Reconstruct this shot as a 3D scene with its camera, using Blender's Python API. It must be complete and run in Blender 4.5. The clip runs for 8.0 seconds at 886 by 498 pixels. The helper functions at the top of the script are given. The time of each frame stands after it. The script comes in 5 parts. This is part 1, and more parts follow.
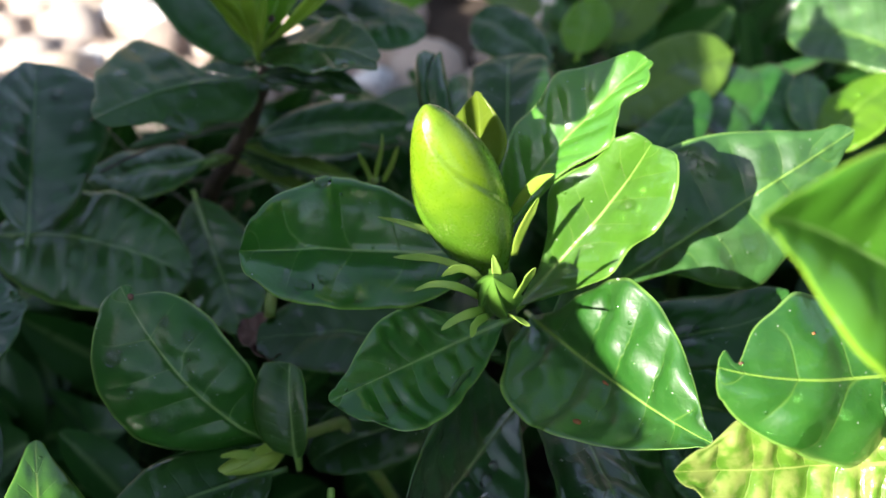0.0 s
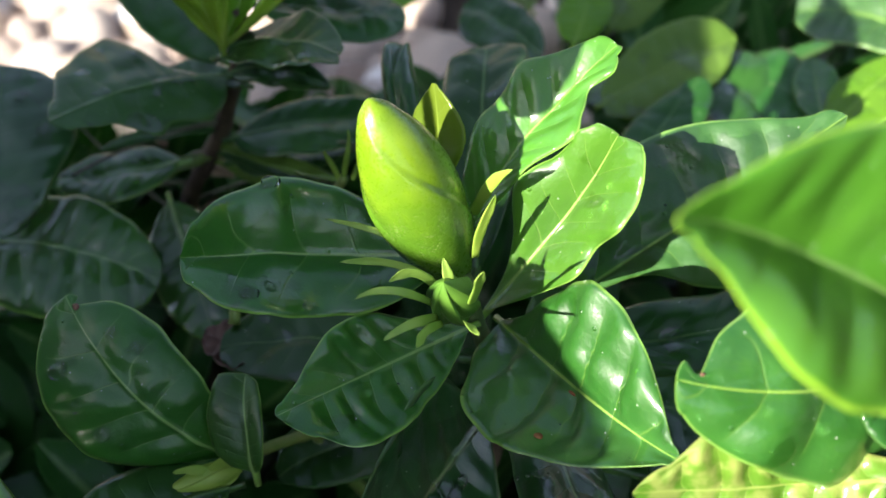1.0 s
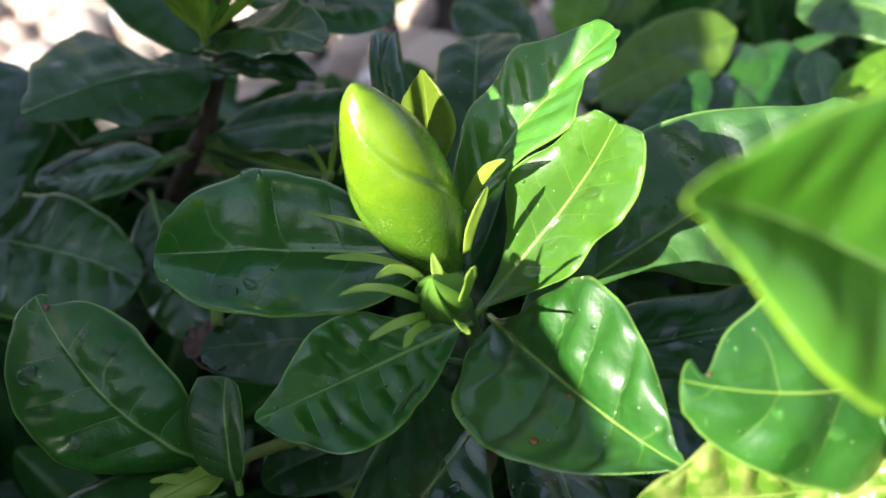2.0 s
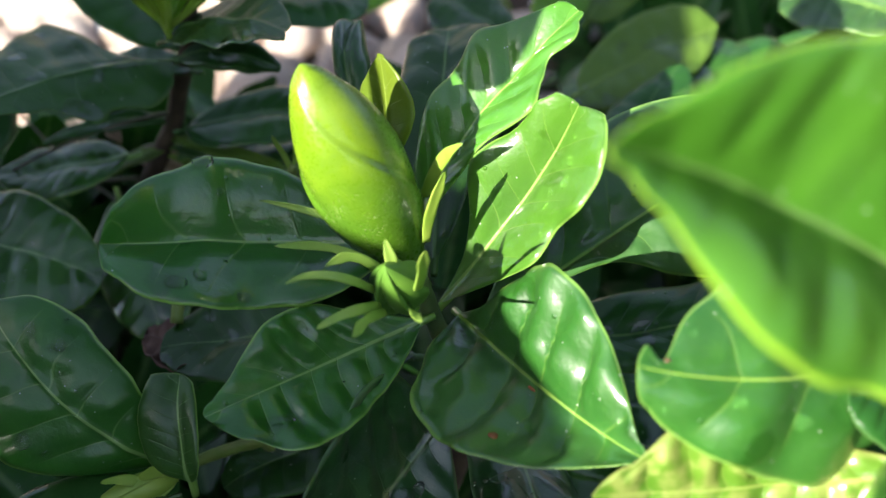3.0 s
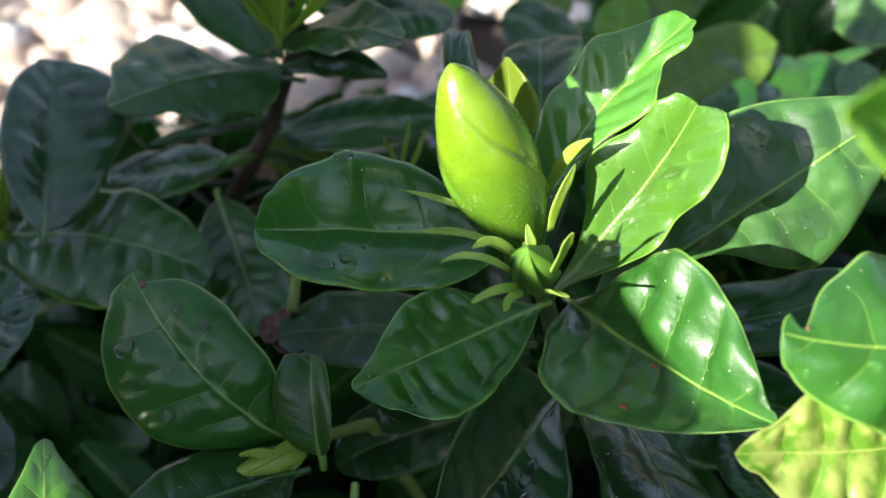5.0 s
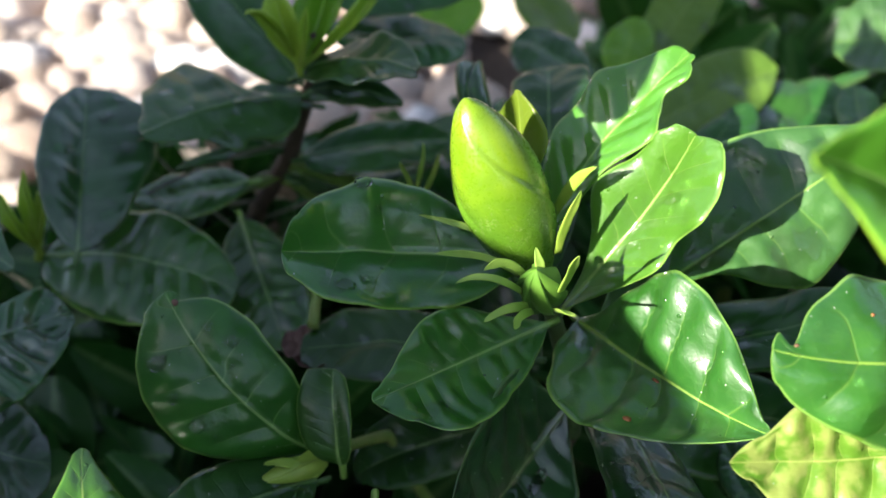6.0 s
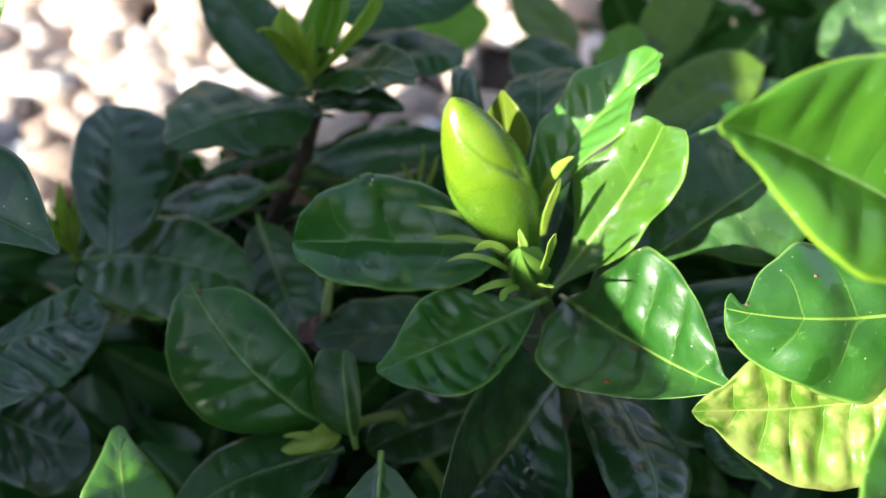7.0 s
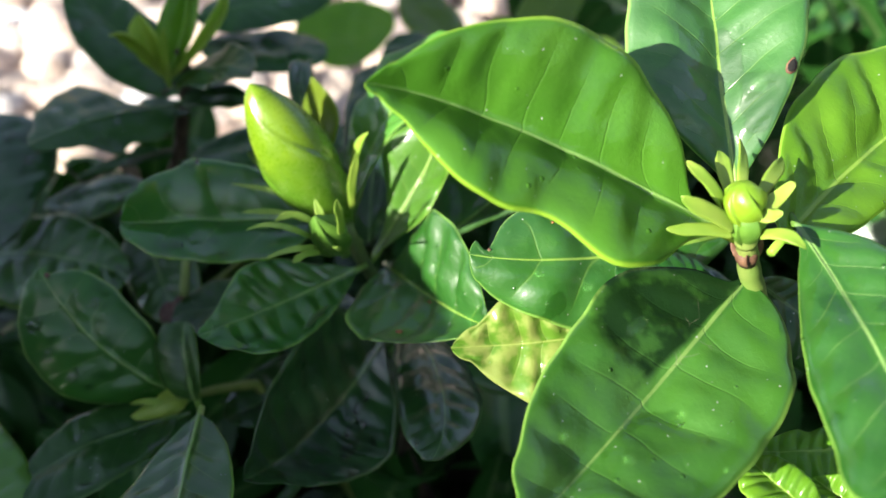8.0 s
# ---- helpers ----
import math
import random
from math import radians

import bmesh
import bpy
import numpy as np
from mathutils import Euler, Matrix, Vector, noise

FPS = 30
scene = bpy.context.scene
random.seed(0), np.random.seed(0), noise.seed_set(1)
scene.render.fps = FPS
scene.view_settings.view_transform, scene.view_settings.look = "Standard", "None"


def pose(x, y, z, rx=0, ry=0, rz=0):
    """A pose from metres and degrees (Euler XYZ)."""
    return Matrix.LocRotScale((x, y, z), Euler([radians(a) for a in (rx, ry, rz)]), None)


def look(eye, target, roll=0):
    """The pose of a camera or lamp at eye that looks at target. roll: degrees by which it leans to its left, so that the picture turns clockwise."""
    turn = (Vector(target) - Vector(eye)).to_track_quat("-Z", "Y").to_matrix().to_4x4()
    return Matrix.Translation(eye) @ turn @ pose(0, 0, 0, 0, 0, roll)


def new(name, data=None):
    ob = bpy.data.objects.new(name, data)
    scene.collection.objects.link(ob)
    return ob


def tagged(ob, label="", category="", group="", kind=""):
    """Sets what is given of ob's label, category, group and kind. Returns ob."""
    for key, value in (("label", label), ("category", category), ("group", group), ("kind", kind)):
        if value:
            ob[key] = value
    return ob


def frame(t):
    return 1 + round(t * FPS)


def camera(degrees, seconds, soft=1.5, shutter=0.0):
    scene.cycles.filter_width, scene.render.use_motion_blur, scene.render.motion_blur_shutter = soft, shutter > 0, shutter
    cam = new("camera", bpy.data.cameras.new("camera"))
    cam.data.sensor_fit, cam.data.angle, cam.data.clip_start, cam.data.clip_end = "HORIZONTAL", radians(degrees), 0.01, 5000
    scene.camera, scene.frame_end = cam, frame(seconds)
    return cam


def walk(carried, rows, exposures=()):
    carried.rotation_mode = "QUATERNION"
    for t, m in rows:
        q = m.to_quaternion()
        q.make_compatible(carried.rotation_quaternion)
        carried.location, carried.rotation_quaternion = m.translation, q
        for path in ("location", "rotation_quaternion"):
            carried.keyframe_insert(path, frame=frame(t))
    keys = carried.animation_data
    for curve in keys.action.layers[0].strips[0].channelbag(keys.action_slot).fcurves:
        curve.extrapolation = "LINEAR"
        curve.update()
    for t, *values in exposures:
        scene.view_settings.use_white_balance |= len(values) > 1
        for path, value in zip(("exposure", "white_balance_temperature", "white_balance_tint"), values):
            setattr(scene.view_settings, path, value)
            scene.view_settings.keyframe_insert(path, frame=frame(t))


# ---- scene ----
cam = camera(53.0, 8.0)
cam.data.dof.use_dof = True
cam.data.dof.focus_distance = 0.19
cam.data.dof.aperture_fstop = 12.0
PATH = [
    (0, (0.00360, 0.00478, 0.45348), (-0.00860, 0.77861, -0.17980), -1.270),
    (0.5, (0.01272, 0.01118, 0.45151), (-0.02723, 0.78078, -0.18576), -3.209),
    (1, (0.02148, 0.01606, 0.44581), (-0.03099, 0.78615, -0.18996), -4.080),
    (2.5, (0.02343, 0.02468, 0.43329), (-0.02405, 0.80186, -0.19419), -4.240),
    (3, (0.03028, 0.02522, 0.42925), (-0.01706, 0.80677, -0.19279), -4.372),
    (3.5, (0.02976, 0.02292, 0.42978), (-0.01205, 0.80272, -0.19485), -4.284),
    (4, (0.02556, 0.01864, 0.42977), (-0.01619, 0.80222, -0.19011), -3.949),
    (4.5, (0.01197, 0.01557, 0.42821), (-0.03023, 0.80827, -0.17994), -3.611),
    (5, (0.00484, 0.00856, 0.43343), (-0.04927, 0.80644, -0.16696), -4.140),
    (6.5, (0.00442, -0.00742, 0.44492), (-0.07056, 0.80473, -0.13370), -5.224),
    (7, (0.01274, -0.02293, 0.44844), (-0.07684, 0.79423, -0.12096), -7.063),
    (7.5, (0.04303, -0.04570, 0.45337), (-0.03532, 0.77550, -0.11187), -8.169),
    (8, (0.06228, -0.04732, 0.44720), (-0.01454, 0.77464, -0.11715), -9.513),
]
walk(cam, [(t, look(eye, target, roll)) for t, eye, target, roll in PATH], [(0, 2.03), (7, 2.04), (7.5, 2.08), (8, 1.81)])

# ---- daylight ----
SUN = Vector((-0.635, -0.618, 0.462)).normalized()  # towards the sun
world = bpy.data.worlds.new("sky")
scene.world = world
world.use_nodes = True
wt = world.node_tree
sky = wt.nodes.new("ShaderNodeTexSky")
sky.sky_type = "NISHITA"
sky.sun_disc = False
sky.air_density, sky.dust_density, sky.ozone_density = 0.6, 0.8, 0.0
sky.sun_elevation = math.asin(SUN.z)
sky.sun_rotation = math.atan2(SUN.x, SUN.y)
wt.nodes["Background"].inputs[1].default_value = 0.106
haze = wt.nodes.new("ShaderNodeHueSaturation")  # pale, hazy blue
haze.inputs["Saturation"].default_value = 0.75
wt.links.new(sky.outputs[0], haze.inputs["Color"])
wt.links.new(haze.outputs[0], wt.nodes["Background"].inputs[0])
sun = new("sun", bpy.data.lights.new("sun", "SUN"))
sun.data.energy = 5.0
sun.data.angle = radians(0.45)
sun.data.color = (1.0, 0.935, 0.82)
sun.matrix_world = look(SUN * 3, (0, 0, 0))


# ---- materials ----
def material(name):
    m = bpy.data.materials.new(name)
    m.use_nodes = True
    return m, m.node_tree.nodes, m.node_tree.links, m.node_tree.nodes["Principled BSDF"]


def math_node(n, l, op, a, b=None, clamp=False):
    k = n.new("ShaderNodeMath")
    k.operation, k.use_clamp = op, clamp
    for i, v in enumerate((a, b)):
        if v is None:
            continue
        if isinstance(v, (int, float)):
            k.inputs[i].default_value = v
        else:
            l.new(v, k.inputs[i])
    return k.outputs[0]


def smooth(n, l, v, lo, hi, a=0.0, b=1.0):
    k = n.new("ShaderNodeMapRange")
    k.interpolation_type = "SMOOTHSTEP"
    l.new(v, k.inputs[0])
    for i, x in zip((1, 2, 3, 4), (lo, hi, a, b)):
        k.inputs[i].default_value = x
    return k.outputs[0]


def mixed(n, l, fac, a, b):
    k = n.new("ShaderNodeMix")
    k.data_type = "RGBA"
    if isinstance(fac, (int, float)):
        k.inputs[0].default_value = fac
    else:
        l.new(fac, k.inputs[0])
    for i, v in ((6, a), (7, b)):
        if isinstance(v, tuple):
            k.inputs[i].default_value = (*v, 1)
        else:
            l.new(v, k.inputs[i])
    return k.outputs[2]


def noise_tex(n, l, scale, detail=3.0, co="Object"):
    c = n.new("ShaderNodeTexCoord")
    k = n.new("ShaderNodeTexNoise")
    k.inputs["Scale"].default_value, k.inputs["Detail"].default_value = scale, detail
    l.new(c.outputs[co], k.inputs["Vector"])
    return k.outputs[0]


def leaf_material(name, base, patch, vein, rim, rough, through_colour, through_share, mottle=0.0, ior=1.45, coat=0.8, patched=False, wet=0.62, side=0.3, shine=0.25, hem=0.955):
    """Leaf blade. First map: u along it, v across from edge to edge. Second map: u counts the side veins, v the way from the rib."""
    m, n, l, p = material(name)
    uv, uv2 = n.new("ShaderNodeUVMap"), n.new("ShaderNodeUVMap")
    uv.uv_map, uv2.uv_map = "UVMap", "Vein"
    sep, sep2 = n.new("ShaderNodeSeparateXYZ"), n.new("ShaderNodeSeparateXYZ")
    l.new(uv.outputs[0], sep.inputs[0])
    l.new(uv2.outputs[0], sep2.inputs[0])
    s, row, off = sep.outputs[0], sep2.outputs[0], sep2.outputs[1]
    u = math_node(n, l, "ABSOLUTE", math_node(n, l, "SUBTRACT", math_node(n, l, "MULTIPLY", sep.outputs[1], 2.0), 1.0))
    c = n.new("ShaderNodeTexCoord")
    big = noise_tex(n, l, 60, 3)
    fine = noise_tex(n, l, 900, 3)
    col = mixed(n, l, smooth(n, l, big, 0.35, 0.68), base, patch)
    rnd = n.new("ShaderNodeObjectInfo")
    hue = n.new("ShaderNodeHueSaturation")
    l.new(col, hue.inputs["Color"])
    l.new(math_node(n, l, "ADD", math_node(n, l, "MULTIPLY", rnd.outputs["Random"], 0.4), 0.8), hue.inputs["Value"])
    l.new(math_node(n, l, "ADD", math_node(n, l, "MULTIPLY", rnd.outputs["Random"], 0.016), 0.492), hue.inputs["Hue"])
    col = hue.outputs[0]
    if mottle:  # bleached tissue, green only along the veins and in blotches
        near_vein = smooth(n, l, math_node(n, l, "ABSOLUTE", math_node(n, l, "SUBTRACT", math_node(n, l, "FRACT", row), 0.5)), 0.05, 0.3)
        blotch = math_node(n, l, "ADD", noise_tex(n, l, 240, 4), math_node(n, l, "MULTIPLY", near_vein, 0.09))
        pale = math_node(n, l, "MULTIPLY", smooth(n, l, blotch, 0.46, 0.66), mottle)
        pale = math_node(n, l, "MAXIMUM", pale, math_node(n, l, "MULTIPLY", smooth(n, l, u, 0.7, 0.98), mottle))
        col = mixed(n, l, pale, col, rim)
    # side veins, swept towards the tip, and the net between them
    dist = math_node(n, l, "ABSOLUTE", math_node(n, l, "SUBTRACT", math_node(n, l, "FRACT", row), 0.5))
    fade = smooth(n, l, u, 0.92, 0.35)
    line = math_node(n, l, "MULTIPLY", smooth(n, l, dist, 0.038, 0.0), fade)
    col = mixed(n, l, math_node(n, l, "MULTIPLY", line, side), col, vein)
    v = n.new("ShaderNodeTexVoronoi")
    v.feature = "DISTANCE_TO_EDGE"
    v.inputs["Scale"].default_value = 330
    l.new(c.outputs["Object"], v.inputs["Vector"])
    net = smooth(n, l, v.outputs["Distance"], 0.06, 0.0)
    col = mixed(n, l, math_node(n, l, "MULTIPLY", net, 0.03), col, vein)
    rib = smooth(n, l, off, 1.0, 0.55)
    col = mixed(n, l, math_node(n, l, "MULTIPLY", rib, 0.85), col, vein)
    # pale leaf margin, with the glow of sunlit edges put into its colour
    edge = smooth(n, l, u, hem, 0.5 * hem + 0.51)
    col = mixed(n, l, math_node(n, l, "MULTIPLY", edge, 0.8), col, rim)
    # fine pale specks of dust and dried drops
    dots = n.new("ShaderNodeTexVoronoi")
    dots.inputs["Scale"].default_value = 620
    l.new(c.outputs["Object"], dots.inputs["Vector"])
    pick = n.new("ShaderNodeSeparateColor")
    l.new(dots.outputs["Color"], pick.inputs[0])
    speck = math_node(n, l, "MULTIPLY", smooth(n, l, dots.outputs["Distance"], 0.15, 0.08), smooth(n, l, pick.outputs[1], 0.84, 0.85))
    speck = math_node(n, l, "MULTIPLY", speck, smooth(n, l, noise_tex(n, l, 45, 2), 0.44, 0.54))
    col = mixed(n, l, math_node(n, l, "MULTIPLY", speck, 0.75), col, (0.5, 0.55, 0.45))
    if patched:  # a ragged dark patch with pale webbing beside the rib, near the stalk
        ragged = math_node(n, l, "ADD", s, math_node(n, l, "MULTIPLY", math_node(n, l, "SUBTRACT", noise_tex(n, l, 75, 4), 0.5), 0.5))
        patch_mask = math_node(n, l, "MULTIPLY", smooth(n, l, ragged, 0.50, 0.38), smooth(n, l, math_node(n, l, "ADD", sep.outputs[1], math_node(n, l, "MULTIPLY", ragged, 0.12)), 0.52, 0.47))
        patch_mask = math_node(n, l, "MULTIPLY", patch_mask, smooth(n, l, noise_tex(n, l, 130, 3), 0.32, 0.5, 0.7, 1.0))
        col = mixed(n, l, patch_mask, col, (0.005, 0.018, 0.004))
        w = n.new("ShaderNodeTexVoronoi")
        w.feature = "DISTANCE_TO_EDGE"
        w.inputs["Scale"].default_value = 230
        l.new(c.outputs["Object"], w.inputs["Vector"])
        web = math_node(n, l, "MULTIPLY", smooth(n, l, w.outputs["Distance"], 0.03, 0.0), smooth(n, l, noise_tex(n, l, 110, 3), 0.54, 0.66))
        web = math_node(n, l, "MULTIPLY", web, smooth(n, l, ragged, 0.3, 0.16))
        col = mixed(n, l, math_node(n, l, "MULTIPLY", web, 0.6), col, (0.2, 0.19, 0.13))
    # a film of water with a sharp outline, over wax that is dull or bright in patches
    film = smooth(n, l, noise_tex(n, l, 62, 2.5), wet, wet + 0.025)
    dull = noise_tex(n, l, 100, 4)
    deep = n.new("ShaderNodeHueSaturation")
    deep.inputs["Saturation"].default_value, deep.inputs["Value"].default_value = 1.06, 0.72
    l.new(col, deep.inputs["Color"])
    col = mixed(n, l, film, col, deep.outputs[0])
    l.new(col, p.inputs["Base Color"])
    l.new(math_node(n, l, "ADD", smooth(n, l, dull, 0.3, 0.7, rough, rough + 0.14), math_node(n, l, "MULTIPLY", fine, 0.06)), p.inputs["Roughness"])
    p.inputs["IOR"].default_value = ior
    p.inputs["Specular IOR Level"].default_value = shine
    l.new(math_node(n, l, "MAXIMUM", math_node(n, l, "MULTIPLY", smooth(n, l, dull, 0.36, 0.62, 0.5, 1.0), coat), film), p.inputs["Coat Weight"])
    l.new(math_node(n, l, "MULTIPLY", smooth(n, l, dull, 0.35, 0.68, 0.06, 0.20), math_node(n, l, "SUBTRACT", 1.0, math_node(n, l, "MULTIPLY", film, 0.8))), p.inputs["Coat Roughness"])
    p.inputs["Coat IOR"].default_value = 1.62
    if patched:  # less gloss inside the dark patch
        l.new(math_node(n, l, "SUBTRACT", shine, math_node(n, l, "MULTIPLY", patch_mask, 0.8 * shine)), p.inputs["Specular IOR Level"])
        wax = p.inputs["Coat Weight"].links[0].from_socket
        l.new(math_node(n, l, "MULTIPLY", wax, math_node(n, l, "SUBTRACT", 1.0, math_node(n, l, "MULTIPLY", patch_mask, 0.85))), p.inputs["Coat Weight"])
    beads = n.new("ShaderNodeTexVoronoi")
    beads.inputs["Scale"].default_value = 420
    l.new(c.outputs["Object"], beads.inputs["Vector"])
    some = n.new("ShaderNodeSeparateColor")
    l.new(beads.outputs["Color"], some.inputs[0])
    bead = math_node(n, l, "MULTIPLY", smooth(n, l, beads.outputs["Distance"], 0.24, 0.05), smooth(n, l, some.outputs[0], 0.93, 0.94))
    bead = math_node(n, l, "MULTIPLY", bead, smooth(n, l, noise_tex(n, l, 55, 2), 0.48, 0.58))
    bump = n.new("ShaderNodeBump")
    bump.inputs["Strength"].default_value = 0.6
    bump.inputs["Distance"].default_value = 0.0003
    h = math_node(n, l, "ADD", math_node(n, l, "MULTIPLY", fine, 0.5), math_node(n, l, "MULTIPLY", noise_tex(n, l, 150, 1), 1.5))
    h = math_node(n, l, "SUBTRACT", h, math_node(n, l, "ADD", math_node(n, l, "MULTIPLY", line, 0.4), math_node(n, l, "MULTIPLY", net, 0.05)))
    h = math_node(n, l, "ADD", h, math_node(n, l, "ADD", math_node(n, l, "MULTIPLY", bead, 3.0), math_node(n, l, "MULTIPLY", film, 0.25)))
    l.new(h, bump.inputs["Height"])
    l.new(bump.outputs[0], p.inputs["Normal"])
    l.new(bump.outputs[0], p.inputs["Coat Normal"])
    tr = n.new("ShaderNodeBsdfTranslucent")
    tr.inputs[0].default_value = (*through_colour, 1)
    l.new(bump.outputs[0], tr.inputs["Normal"])
    mx = n.new("ShaderNodeMixShader")
    mx.inputs[0].default_value = through_share
    if patched:  # less translucent inside the dark patch
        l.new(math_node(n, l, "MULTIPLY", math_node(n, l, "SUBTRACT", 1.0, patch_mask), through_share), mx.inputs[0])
    l.new(p.outputs[0], mx.inputs[1])
    l.new(tr.outputs[0], mx.inputs[2])
    l.new(mx.outputs[0], n["Material Output"].inputs[0])
    return m


def plain_leaf(name, a, b, rough, glow, share, scale=120):
    """Stems, buds and sepals: two greens in soft patches, a little light passing through."""
    m, n, l, p = material(name)
    big = noise_tex(n, l, scale, 3)
    fine = noise_tex(n, l, scale * 8, 3)
    col = mixed(n, l, smooth(n, l, big, 0.35, 0.7), a, b)
    l.new(col, p.inputs["Base Color"])
    l.new(smooth(n, l, fine, 0.3, 0.7, rough, rough + 0.15), p.inputs["Roughness"])
    bump = n.new("ShaderNodeBump")
    bump.inputs["Strength"].default_value, bump.inputs["Distance"].default_value = 0.2, 0.0002
    l.new(fine, bump.inputs["Height"])
    l.new(bump.outputs[0], p.inputs["Normal"])
    if share:
        tr = n.new("ShaderNodeBsdfTranslucent")
        tr.inputs[0].default_value = (*glow, 1)
        mx = n.new("ShaderNodeMixShader")
        mx.inputs[0].default_value = share
        l.new(p.outputs[0], mx.inputs[1])
        l.new(tr.outputs[0], mx.inputs[2])
        l.new(mx.outputs[0], n["Material Output"].inputs[0])
    return m


# near-black greens: the shrub's inner shade is put into the leaf colour
dark = leaf_material("shaded_leaf", (0.014, 0.058, 0.010), (0.022, 0.078, 0.013), (0.09, 0.17, 0.05), (0.06, 0.14, 0.035), 0.3, (0.05, 0.2, 0.02), 0.1, ior=1.36, coat=0.42, side=0.12, wet=0.6)
wet_dark = leaf_material("wet_shaded_leaf", (0.013, 0.054, 0.014), (0.020, 0.072, 0.018), (0.09, 0.17, 0.05), (0.06, 0.14, 0.035), 0.26, (0.05, 0.2, 0.02), 0.1, ior=1.42, coat=0.9, side=0.12, wet=0.53, shine=0.5)
mature = leaf_material("mature_leaf", (0.018, 0.084, 0.011), (0.029, 0.120, 0.015), (0.21, 0.36, 0.10), (0.22, 0.42, 0.07), 0.28, (0.22, 0.52, 0.02), 0.25, ior=1.46, coat=1.0, side=0.3, shine=0.5)
frosted = leaf_material("frosted_leaf", (0.020, 0.098, 0.012), (0.032, 0.136, 0.016), (0.24, 0.40, 0.06), (0.22, 0.42, 0.07), 0.38, (0.22, 0.52, 0.02), 0.25, ior=1.5, coat=0.95, side=0.2, wet=0.57, shine=0.6)
veiled = leaf_material("veiled_leaf", (0.023, 0.096, 0.015), (0.035, 0.132, 0.019), (0.24, 0.40, 0.06), (0.22, 0.42, 0.07), 0.55, (0.22, 0.52, 0.02), 0.25, ior=1.5, coat=0.65, side=0.2, wet=0.57, shine=0.75)
deep = leaf_material("deep_leaf", (0.017, 0.078, 0.010), (0.027, 0.110, 0.013), (0.21, 0.36, 0.10), (0.26, 0.46, 0.09), 0.36, (0.22, 0.52, 0.02), 0.2, ior=1.46, coat=0.45, side=0.35, wet=0.68, shine=0.45)
patched = leaf_material("patched_leaf", (0.032, 0.104, 0.013), (0.046, 0.134, 0.017), (0.15, 0.26, 0.06), (0.24, 0.44, 0.07), 0.36, (0.27, 0.52, 0.03), 0.24, ior=1.44, coat=0.7, patched=True, wet=0.64, side=0.1, shine=0.2)
mid = leaf_material("green_leaf", (0.056, 0.185, 0.016), (0.074, 0.220, 0.020), (0.30, 0.44, 0.09), (0.28, 0.5, 0.09), 0.34, (0.26, 0.6, 0.03), 0.3, ior=1.5, coat=1.0, wet=0.655, side=0.2, shine=0.5)
bright = leaf_material("bright_leaf", (0.090, 0.235, 0.014), (0.118, 0.275, 0.018), (0.28, 0.45, 0.07), (0.3, 0.52, 0.06), 0.36, (0.34, 0.65, 0.03), 0.38, ior=1.42, coat=0.4, wet=0.7, side=0.12)
fresh = leaf_material("fresh_leaf", (0.046, 0.142, 0.012), (0.062, 0.175, 0.015), (0.19, 0.34, 0.08), (0.28, 0.48, 0.04), 0.36, (0.30, 0.62, 0.04), 0.27, ior=1.45, coat=0.7, wet=0.7, side=0.08, hem=0.94, shine=0.12)
young = leaf_material("young_leaf", (0.18, 0.32, 0.03), (0.24, 0.37, 0.035), (0.32, 0.46, 0.08), (0.34, 0.5, 0.07), 0.34, (0.42, 0.6, 0.05), 0.36, coat=0.3, wet=0.8)
petal = leaf_material("petal_leaf", (0.10, 0.17, 0.012), (0.135, 0.205, 0.016), (0.2, 0.28, 0.04), (0.2, 0.28, 0.03), 0.4, (0.34, 0.48, 0.03), 0.4, coat=0.3, wet=0.8)
yellow = leaf_material("yellow_leaf", (0.062, 0.142, 0.012), (0.092, 0.175, 0.018), (0.27, 0.34, 0.08), (0.28, 0.31, 0.09), 0.34, (0.34, 0.46, 0.06), 0.2, mottle=0.6, ior=1.42, coat=0.5, side=0.25, wet=0.72)
olive = leaf_material("olive_leaf", (0.080, 0.160, 0.022), (0.105, 0.195, 0.030), (0.2, 0.3, 0.07), (0.16, 0.28, 0.05), 0.4, (0.3, 0.5, 0.04), 0.28, ior=1.4, coat=0.3, side=0.15)
bud_skin = plain_leaf("bud_skin", (0.125, 0.24, 0.012), (0.175, 0.295, 0.018), 0.28, (0.35, 0.6, 0.03), 0.1)


